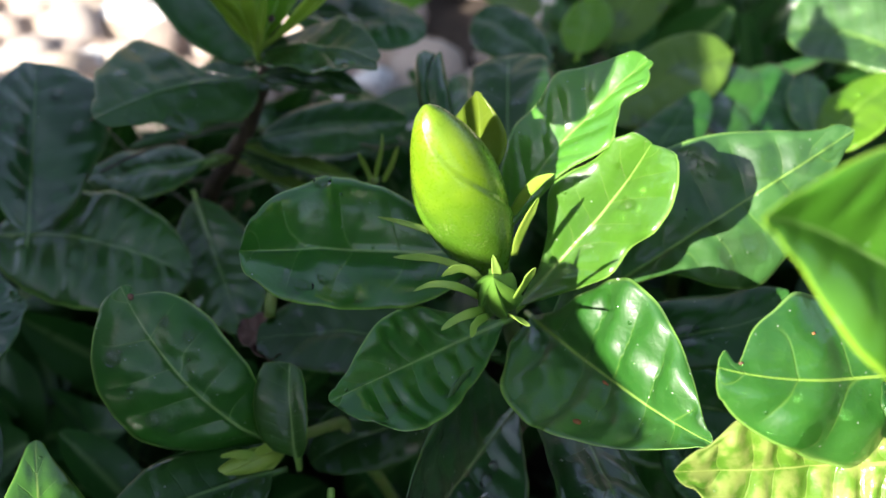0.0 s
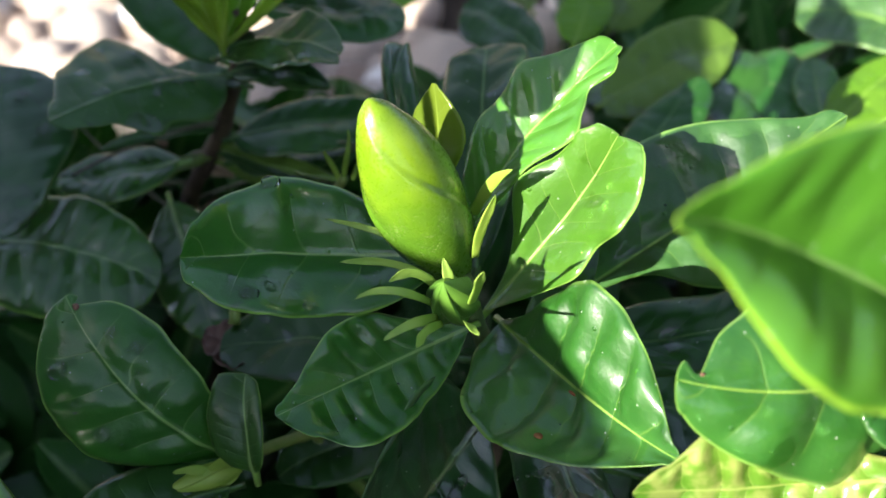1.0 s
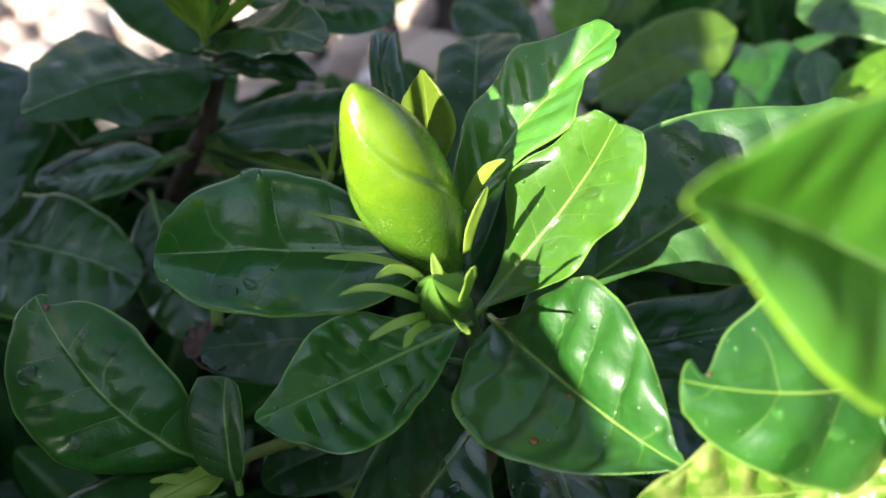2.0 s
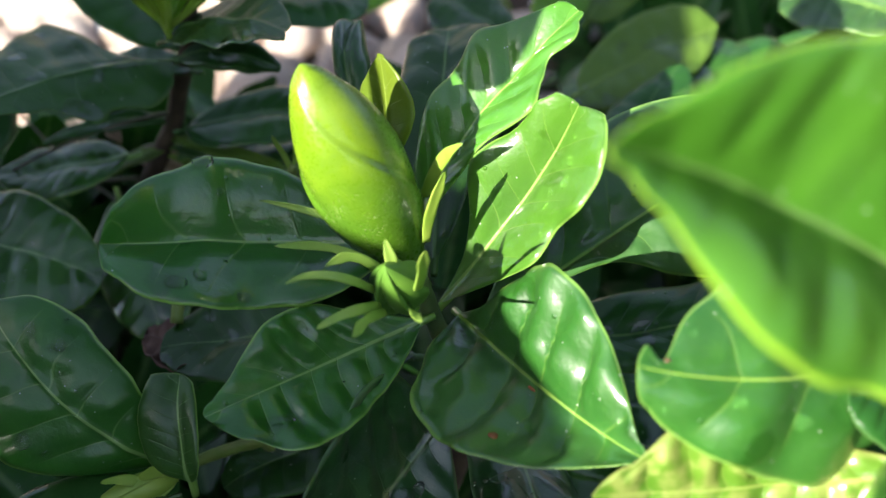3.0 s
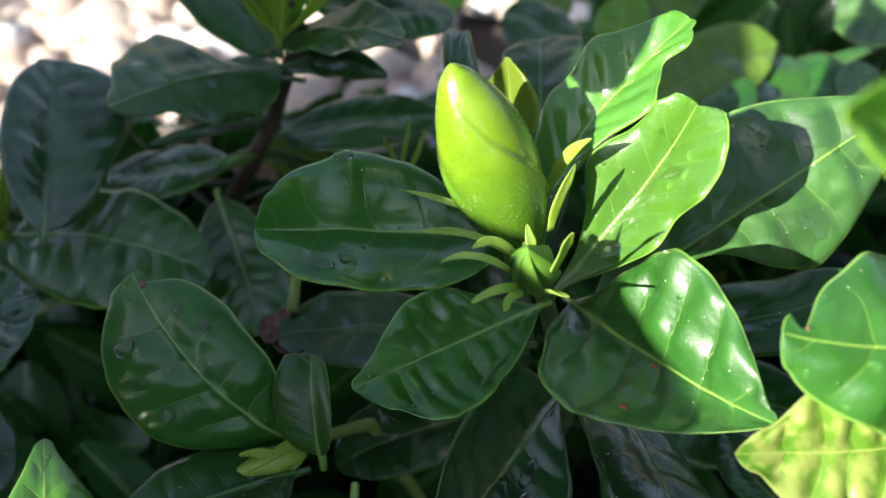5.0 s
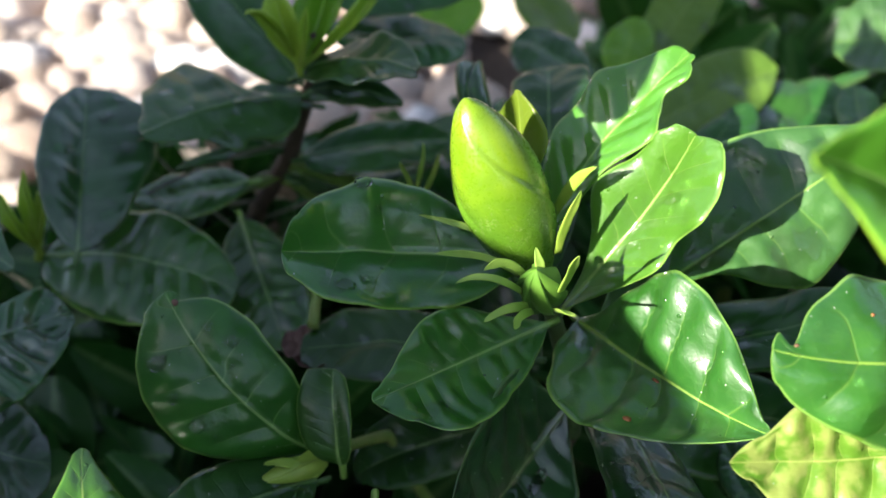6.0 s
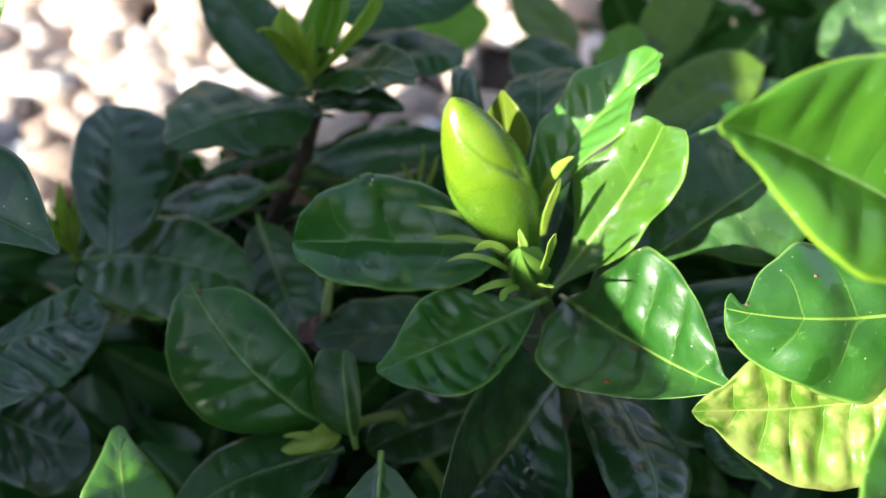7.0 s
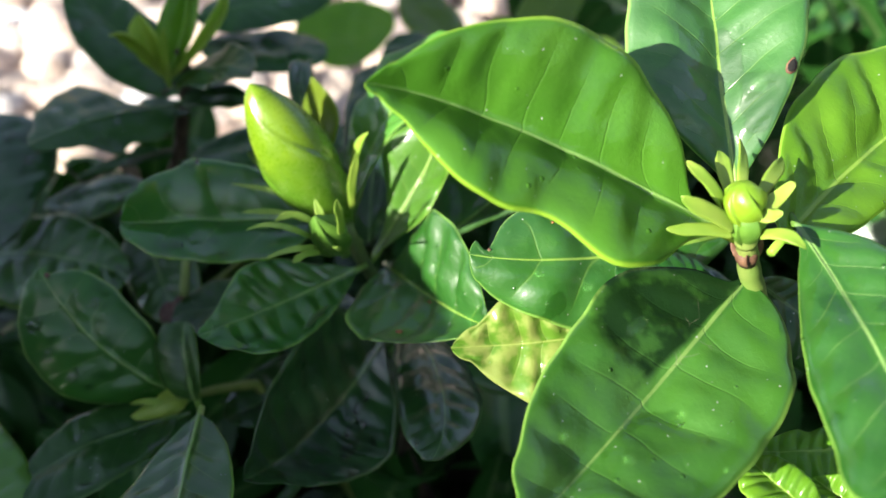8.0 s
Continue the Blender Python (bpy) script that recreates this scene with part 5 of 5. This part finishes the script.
leaf(E, fresh, (0.1048, 0.1011, 0.3414), (0.0660, 0.1001, 0.3706), (0.0410, 0.0903, 0.3878), (0.7608, 0.3631, 0.5379), (0.0724, -0.8623, -0.5012),
     (0.6, 1.2, 3.4, 12.2, 19.1, 22.7, 23.6, 20.6, 17.1, 13.7, 10.0, 5.1, 2.2, 0.3), (0.6, 3.0, 7.3, 17.0, 21.9, 17.5, 18.8, 16.4, 11.1, 6.3, 4.2, 1.9, 1.5, 0.3), (0.0016, 0.0027), 0.0004, 0.0009, 9)  # pointed leaf
blade_big_lower_e = leaf(E, patched, (0.1102, 0.1024, 0.3280), (0.0811, 0.0734, 0.3209), (0.0586, 0.0447, 0.3262), (-0.4120, 0.6830, 0.6031), (0.9588, -0.1972, -0.2043),
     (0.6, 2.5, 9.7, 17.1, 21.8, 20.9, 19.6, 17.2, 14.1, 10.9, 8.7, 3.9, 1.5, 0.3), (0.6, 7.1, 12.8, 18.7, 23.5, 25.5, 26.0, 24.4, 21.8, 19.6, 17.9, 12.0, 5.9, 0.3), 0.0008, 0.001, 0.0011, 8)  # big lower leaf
blade_tall_e = leaf(E, veiled, (0.1106, 0.1153, 0.3429), (0.1115, 0.1383, 0.3667), (0.1150, 0.1687, 0.3870), (-0.8887, -0.1765, 0.4232), (0.935, -0.200, 0.300),
     (0.6, 4.2, 9.2, 16.4, 21.9, 22.7, 21.6, 22.5, 22.1, 21.3, 20.5, 13.9, 6.8, 0.3), (0.6, 3.0, 6.5, 11.4, 15.8, 19.2, 20.7, 20.7, 19.8, 18.7, 17.8, 12.0, 5.9, 0.3), 0.002, 0.0008, 0.0015, 8)  # tall leaf
leaf(E, bright, (0.1155, 0.0978, 0.3401), (0.1474, 0.1305, 0.3408), (0.1798, 0.1489, 0.3462), (-0.4543, 0.4725, 0.7552), (0.5603, -0.5571, -0.6129),
     (0.5, 5.9, 9.5, 15.1, 19.1, 20.6, 20.5, 17.7, 15.5, 13.0, 10.6, 8.1, 5.5, 0.4), (0.5, 3.5, 6.3, 9.7, 11.2, 12.2, 12.3, 11.5, 10.1, 8.5, 6.9, 5.3, 3.6, 0.3), 0.0012, 0.0004, 0.0014, 9)  # bright right leaf
leaf(E, mature, (0.1189, 0.1003, 0.3418), (0.1215, 0.0692, 0.3385), (0.1198, 0.0354, 0.3361), (-0.9517, 0.0422, -0.3040), (0.9464, -0.1752, 0.2712),
     (0.5, 1.4, 2.3, 5.3, 8.0, 10.6, 12.1, 12.4, 12.4, 12.6, 11.8, 9.0, 6.1, 0.4), (0.5, 5.3, 8.5, 11.6, 13.6, 14.5, 14.2, 12.8, 10.8, 8.8, 6.8, 4.9, 3.0, 0.2), 0.0018, 0.0006, 0.0008, 8)  # right lower leaf
blade_lobed_e = leaf(E, frosted, (0.1199, 0.1391, 0.3149), (0.0816, 0.1228, 0.3231), (0.0525, 0.1189, 0.3308), (0.1878, 0.8422, 0.5054), (-0.0941, -0.5289, -0.8434),
     (0.6, 1.9, 3.9, 7.0, 10.4, 13.7, 16.3, 17.9, 13.0, 8.5, 1.8, 2.6, 3.6, 0.3), (0.6, 2.8, 5.9, 10.6, 15.2, 18.3, 16.6, 14.2, 11.6, 9.4, 7.6, 6.0, 4.5, 0.3), (0.0015, 0.003), 0.0018, 0.0012, 5)  # lobed leaf
leaf(E, yellow, (0.1008, 0.1120, 0.3130), (0.0768, 0.1150, 0.3061), (0.0455, 0.1104, 0.3108), (0.5730, 0.3509, 0.7406), (0.2912, -0.6701, -0.6828),
     (0.6, 1.3, 2.3, 3.9, 5.9, 7.8, 9.7, 11.1, 12.2, 12.8, 13.1, 5.9, 4.7, 0.3), (0.6, 2.5, 5.4, 9.7, 14.1, 17.3, 18.6, 17.6, 15.7, 11.5, 7.8, 3.5, 2.1, 0.3), 0.0008, 0.001, 0.0026, 10)  # yellow leaf
leaf(E, bright, (0.1332, 0.0893, 0.2900), (0.1216, 0.0872, 0.2903), (0.1108, 0.0864, 0.2927), (0.6275, 0.7786, 0.0067), (0.0217, -0.9652, -0.2607),
     (0.5, 2.5, 4.3, 6.2, 7.7, 8.6, 9.0, 8.8, 8.1, 7.2, 6.1, 5.0, 3.7, 0.2), (0.5, 2.9, 4.9, 7.0, 8.7, 9.9, 10.3, 9.8, 5.6, 7.4, 6.9, 5.7, 4.2, 0.2), 0.001, 0.0012, 0.001, 7)  # low light leaf
leaf(E, bright, (0.1170, 0.0675, 0.2929), (0.1114, 0.0732, 0.2954), (0.1066, 0.0791, 0.2987), (0.7971, 0.3061, 0.5206), (-0.8531, -0.4914, 0.1756),
     (0.5, 1.9, 3.1, 4.5, 5.4, 6.0, 6.1, 5.8, 5.1, 4.3, 3.5, 2.7, 1.8, 0.2), (0.5, 2.4, 4.1, 5.8, 7.1, 7.8, 8.0, 7.5, 6.7, 5.7, 4.6, 3.5, 2.4, 0.2), 0.001, 0.0008, 0.001, 7)  # corner leaf
leaf(E, bright, (0.1258, 0.0653, 0.2946), (0.1233, 0.0727, 0.2926), (0.1189, 0.0769, 0.2943), (0.7984, 0.2234, 0.5591), (-0.7865, -0.5715, 0.2340),
     (0.5, 1.5, 2.5, 3.6, 4.4, 4.9, 4.9, 4.7, 4.1, 3.5, 2.8, 2.2, 1.5, 0.2), (0.5, 2.1, 3.6, 5.1, 6.3, 6.9, 7.0, 6.7, 5.9, 5.0, 4.1, 3.1, 2.1, 0.2), 0.001, 0.0008, 0.001, 7)  # corner leaf
leaf(E, dark, (0.1169, 0.1148, 0.3169), (0.1279, 0.1146, 0.3055), (0.1394, 0.1077, 0.2959), (0.6919, 0.7000, 0.1768), (-0.4424, -0.5045, -0.7415),
     (0.5, 2.7, 4.5, 6.3, 7.6, 8.2, 8.1, 7.4, 6.3, 5.1, 4.0, 2.9, 1.8, 0.2), (0.5, 3.7, 6.1, 8.7, 10.4, 11.2, 11.1, 10.2, 8.7, 7.0, 5.4, 3.9, 2.5, 0.2), 0.001, 0.0006, 0.0005, 8)  # behind stem leaf
leaf(E, dark, (0.1121, 0.1201, 0.3135), (0.0977, 0.1210, 0.3182), (0.0858, 0.1199, 0.3223), (0.1973, 0.9620, 0.1886), (-0.3174, -0.8876, -0.3337),
     (0.5, 2.4, 4.0, 5.6, 6.7, 7.3, 7.2, 6.6, 5.6, 4.6, 3.5, 2.6, 1.6, 0.2), (0.5, 3.1, 5.1, 7.2, 8.7, 9.4, 9.3, 8.5, 7.2, 5.8, 4.5, 3.3, 2.0, 0.2), 0.001, 0.0006, 0.0005, 8)  # below leaf
leaf(E, dark, (0.0766, 0.1510, 0.2409), (0.0691, 0.1599, 0.2452), (0.0656, 0.1714, 0.2469), (0.7607, 0.3606, 0.5397), (-0.7465, -0.6627, 0.0594),
     (0.5, 2.1, 3.5, 5.0, 6.0, 6.5, 6.4, 5.9, 5.0, 4.1, 3.1, 2.3, 1.4, 0.2), (0.5, 2.7, 4.4, 6.3, 7.5, 8.1, 8.1, 7.4, 6.3, 5.1, 3.9, 2.8, 1.8, 0.2), 0.001, 0.0006, 0.0005, 8)  # edge leaf
pod("calyx", (0.1083, 0.0978, 0.3388), (0.1070, 0.0965, 0.3518), 0.0040, calyx_skin, E, "green ribbed cup under the bud", 0.0, 6, 0.28, 0.62, 0.8)
near_bud = pod("small_bud", (0.1075, 0.0968, 0.3455), (0.1066, 0.0966, 0.3556), 0.0041, bud_skin, E, "small green bud ringed by pale sepals", 0.25, 5, 0.3, 0.55, 0.5)
for k, a in enumerate((0.4, 2.3, 4.4)):  # torn scales at the node
    out = Vector((math.cos(a), math.sin(a), 0.0))
    foot = Vector((0.1090, 0.0990, 0.3362))
    tube("stipule", curve(foot + out * 0.0018, foot + out * 0.0030 + Vector((0, 0, 0.0014)), foot + out * 0.0036 + Vector((0, 0, 0.0032)), 5), [0.0011, 0.0011, 0.0010, 0.0008, 0.0005, 0.0002], node_brown, E, 8, flat=0.4)
for b, mi, t, w in (
    ((0.1036, 0.0975, 0.3502), (0.0999, 0.0972, 0.3579), (0.0965, 0.0994, 0.3602), 0.0017),
    ((0.1055, 0.1001, 0.3510), (0.1050, 0.1050, 0.3552), (0.1052, 0.1075, 0.3574), 0.0021),
    ((0.1078, 0.1004, 0.3511), (0.1095, 0.1067, 0.3543), (0.1108, 0.1135, 0.3562), 0.0017),
    ((0.1104, 0.0986, 0.3507), (0.1156, 0.1055, 0.3516), (0.1190, 0.1100, 0.3528), 0.0019),
    ((0.1096, 0.0963, 0.3491), (0.1137, 0.0980, 0.3505), (0.1173, 0.0999, 0.3514), 0.0021),
    ((0.1092, 0.0950, 0.3487), (0.1118, 0.0934, 0.3501), (0.1130, 0.0925, 0.3495), 0.0018),
    ((0.1047, 0.0947, 0.3472), (0.0989, 0.0923, 0.3536), (0.0940, 0.0922, 0.3573), 0.0022),
    ((0.1049, 0.0953, 0.3453), (0.0965, 0.0928, 0.3498), (0.0912, 0.0920, 0.3506), 0.0017),
    ((0.1102, 0.0943, 0.3449), (0.1133, 0.0910, 0.3474), (0.1170, 0.0885, 0.3460), 0.0018),
):
    sepal(near_bud, b, mi, t, 1.25 * w, young_sepal)

# ---- beads of water and blemishes ----
for blade, s, u, size, stretch in (
    (blade_left_a, 0.73, 0.70, 0.0013, 1.3), (blade_left_a, 0.65, 0.58, 0.0013, 0.8), (blade_left_a, 0.50, 0.85, 0.0009, 1.5), (blade_left_a, 0.60, -0.55, 0.0008, 1.2), (blade_left_a, 0.68, -0.93, 0.0012, 1.4),
    (blade_notched_b, 0.78, -0.60, 0.0021, 0.7), (blade_notched_b, 0.62, -0.62, 0.0015, 0.7), (blade_notched_b, 0.46, -0.60, 0.0017, 0.8), (blade_notched_b, 0.80, 0.38, 0.0012, 1.0), (blade_notched_b, 0.70, 0.55, 0.0011, 1.1), (blade_notched_b, 0.36, -0.62, 0.0009, 1.0),
    (blade_right_a, 0.60, 0.42, 0.0007, 1.0), (blade_right_a, 0.66, 0.55, 0.0008, 1.2), (blade_right_a, 0.54, 0.5, 0.0006, 1.0), (blade_right_a, 0.75, 0.45, 0.0007, 1.0),
    (blade_lower_dark_a, 0.30, 0.35, 0.0012, 2.4), (blade_lower_dark_a, 0.45, 0.45, 0.0018, 1.6), (blade_lower_dark_a, 0.58, 0.55, 0.0016, 2.0), (blade_lower_dark_a, 0.62, 0.32, 0.0012, 1.2), (blade_lower_dark_a, 0.50, 0.72, 0.0011, 1.4), (blade_lower_dark_a, 0.55, -0.7, 0.0009, 1.5),
    (blade_big_lower_e, 0.34, -0.5, 0.0013, 1.5), (blade_big_lower_e, 0.47, 0.32, 0.0010, 1.3), (blade_big_lower_e, 0.66, 0.22, 0.0010, 1.0), (blade_big_lower_e, 0.72, -0.4, 0.0008, 1.0),
    (blade_sunny_d, 0.3, 0.3, 0.0014, 1.0), (blade_sunny_d, 0.45, -0.4, 0.0016, 1.2), (blade_sunny_d, 0.5, 0.55, 0.0013, 1.0), (blade_sunny_d, 0.62, 0.1, 0.0015, 1.0), (blade_sunny_d, 0.7, -0.55, 0.0012, 1.0), (blade_sunny_d, 0.78, 0.4, 0.0014, 1.2), (blade_sunny_d, 0.86, -0.2, 0.0013, 1.0), (blade_tip_d, 0.4, 0.3, 0.0012, 1.0), (blade_tip_d, 0.6, -0.3, 0.0013, 1.0), (blade_tip_d, 0.75, 0.5, 0.0012, 1.0),
    (blade_tall_c, 0.80, 0.25, 0.0018, 1.0), (blade_tall_c, 0.62, 0.55, 0.0016, 1.2), (blade_tall_c, 0.55, -0.3, 0.0014, 1.0), (blade_lobed_e, 0.55, 0.4, 0.0009, 1.2), (blade_lobed_e, 0.72, 0.25, 0.0008, 1.0), (blade_lobed_e, 0.45, -0.4, 0.0008, 1.0), (blade_lowerleft_a, 0.8, 0.5, 0.0008, 1.3),
):
    drop(blade, s, u, size * 1.4, stretch)
rng = random.Random(17)
for blade, count in ((blade_lowerright_a, 16), (blade_right_a, 8), (blade_lobed_e, 14), (blade_big_lower_e, 14), (blade_lowerleft_a, 8), (blade_left_a, 6), (blade_notched_b, 8), (blade_far_a, 10), (blade_tall_e, 8), (blade_wet_w, 8), (blade_under_w, 8)):
    for k in range(count):  # fine spray
        drop(blade, rng.uniform(0.2, 0.92), rng.uniform(0.25, 0.9) * rng.choice((-1, 1)), rng.uniform(0.00022, 0.00055), rng.uniform(0.8, 1.5))
spot(blade_lowerright_a, 0.47, 0.68, 0.0010, rust)
spot(blade_lowerright_a, 0.40, 0.07, 0.0004, rust, stretch=2.6)
spot(blade_lobed_e, 0.68, -0.52, 0.00035, rust)
spot(blade_lobed_e, 0.915, -0.8, 0.0004, node_brown, "blemish", "brown dead tissue in the notch")
spot(blade_notched_b, 0.945, 0.5, 0.0009, node_brown, "blemish", "brown dead tissue in the notch")
spot(blade_tall_e, 0.33, 0.88, 0.0013, node_brown, "blemish", "brown dead rim round an eaten hole", 1.5, 0.0002)
# flat black disc painted for the dark seen through the hole
spot(blade_tall_e, 0.33, 0.88, 0.0010, hole_dark, "blemish", "black disc painted as the dark of an eaten hole", 1.5, 0.0004)

# ---- gravel and undergrowth ----
rng = random.Random(5)


def stone_bmesh(seed, subdivisions=2):
    bm = bmesh.new()
    bmesh.ops.create_icosphere(bm, subdivisions=subdivisions, radius=0.5)
    r = random.Random(seed)
    sq = Vector((r.uniform(0.8, 1.15), r.uniform(0.65, 0.95), r.uniform(0.5, 0.8)))
    off = Vector((seed * 3.1, 0, 0))
    for v in bm.verts:
        k = 1 + 0.28 * noise.noise(v.co * 1.7 + off) + 0.1 * noise.noise(v.co * 4 + off)
        v.co = Vector((v.co.x * sq.x, v.co.y * sq.y, v.co.z * sq.z)) * k
    return bm


STONE_MESHES = []
for k in range(8):
    me = bpy.data.meshes.new("stone")
    bm = stone_bmesh(k + 1)
    bm.to_mesh(me)
    bm.free()
    for f in me.polygons:
        f.use_smooth = True
    me.materials.append(pale_stone)
    STONE_MESHES.append(me)


def stone_pose():
    x, y = rng.uniform(-1.3, 0.9), rng.uniform(0.5, 2.3)
    d = rng.uniform(0.04, 0.088)
    m = Matrix.LocRotScale((x, y, d * rng.uniform(0.15, 0.6)), Euler([rng.uniform(-0.5, 0.5), rng.uniform(-0.5, 0.5), rng.uniform(0, 6.28)]), (d, d, d))
    return x, y, m


near, far = 0, []
while near < 300 or len(far) < 1500:
    x, y, m = stone_pose()
    if x > -0.05 and rng.random() < 0.7:
        continue
    if ((x + 0.2) / 1.15) ** 2 + ((y - 1.4) / 0.95) ** 2 > 1.2 + 0.5 * noise.noise(Vector((x * 3, y * 3, 0))):
        continue
    if -0.6 < x < 0.1 and 0.5 < y < 1.1 and near < 300:
        ob = new("stone", rng.choice(STONE_MESHES))
        ob.parent = ground
        ob.matrix_basis = m
        near += 1
    else:
        far.append((rng.randrange(8), m))
verts, faces = [], []
for k, m in far:
    o = len(verts)
    verts += [m @ v.co for v in STONE_MESHES[k].vertices]
    faces += [tuple(i + o for i in f.vertices) for f in STONE_MESHES[k].polygons]
me = bpy.data.meshes.new("gravel")
me.from_pydata(verts, [], faces)
for f in me.polygons:
    f.use_smooth = True
me.materials.append(pale_stone)
tagged(new("gravel", me), "pale loose garden gravel in bright sun", "gravel", kind="stuff")


def filler(name, label, count, place, size):
    """A tangle of small curved leaf blades in one mesh."""
    verts, faces, uvs = [], [], []
    n = 0
    while n < count:
        c = place()
        if c is None:
            continue
        n += 1
        L = rng.uniform(*size)
        W = L * rng.uniform(0.2, 0.27)
        m = Matrix.LocRotScale(c, Euler((rng.choice((-1, 1)) * rng.uniform(0.35, 1.35), rng.uniform(-0.9, 0.9), rng.uniform(0, 6.28))), None)
        o = len(verts)
        bend = rng.uniform(-0.3, 0.1)
        for i in range(8):
            s = i / 7
            w = W * (max(s, 0.02) ** 0.6 * max(1 - s, 0.01) ** 0.55) / 0.46
            for j in (-2, -1, 0, 1, 2):
                u = j / 2
                verts.append(m @ Vector((u * w, (s - 0.5) * L, abs(u) * w * 0.25 + bend * L * (s - 0.4) ** 2)))
        for i in range(7):
            for j in range(4):
                a = o + i * 5 + j
                faces.append((a, a + 1, a + 6, a + 5))
                uvs += [(i / 7, j / 4), (i / 7, (j + 1) / 4), ((i + 1) / 7, (j + 1) / 4), ((i + 1) / 7, j / 4)]
    me = bpy.data.meshes.new(name)
    me.from_pydata(verts, [], faces)
    layer, layer2 = me.uv_layers.new(name="UVMap"), me.uv_layers.new(name="Vein")
    for d, d2, c in zip(layer.data, layer2.data, uvs):
        d.uv, d2.uv = c, (c[0] * 7 - abs(c[1] - 0.5), abs(c[1] - 0.5) * 12)
    for f in me.polygons:
        f.use_smooth = True
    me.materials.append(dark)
    return tagged(new(name, me), label, "undergrowth", kind="stuff")


def low_place():
    x, y, z = rng.uniform(-0.42, 0.45), rng.uniform(-0.05, 0.85), rng.uniform(0.02, 0.24)
    if x < -0.02:
        back = 0.38 + (0.2 - z) * 1.7
    elif x < 0.1:
        back = 0.40 + (0.2 - z) * 1.7
    else:
        back = 0.62 + (0.2 - z) * 2.2
    top = 0.195 if y < 0.30 else 0.245 - 0.02 * (x < 0)
    if y > back or z > top or (y < 0.12 and z > 0.19):
        return None
    return Vector((x, y, z))


filler("undergrowth", "dark tangle of shaded leaves inside the shrub", 2600, low_place, (0.045, 0.075))


def rear_place():
    x, y = rng.uniform(-0.17, 0.03), rng.uniform(0.29, 0.42)
    return Vector((x, y, rng.uniform(0.15, (0.265 if x < -0.1 else 0.262) - 0.3 * (y - 0.29))))


filler("undergrowth", "dark crowded leaves behind the budding shoots", 150, rear_place, (0.045, 0.07))
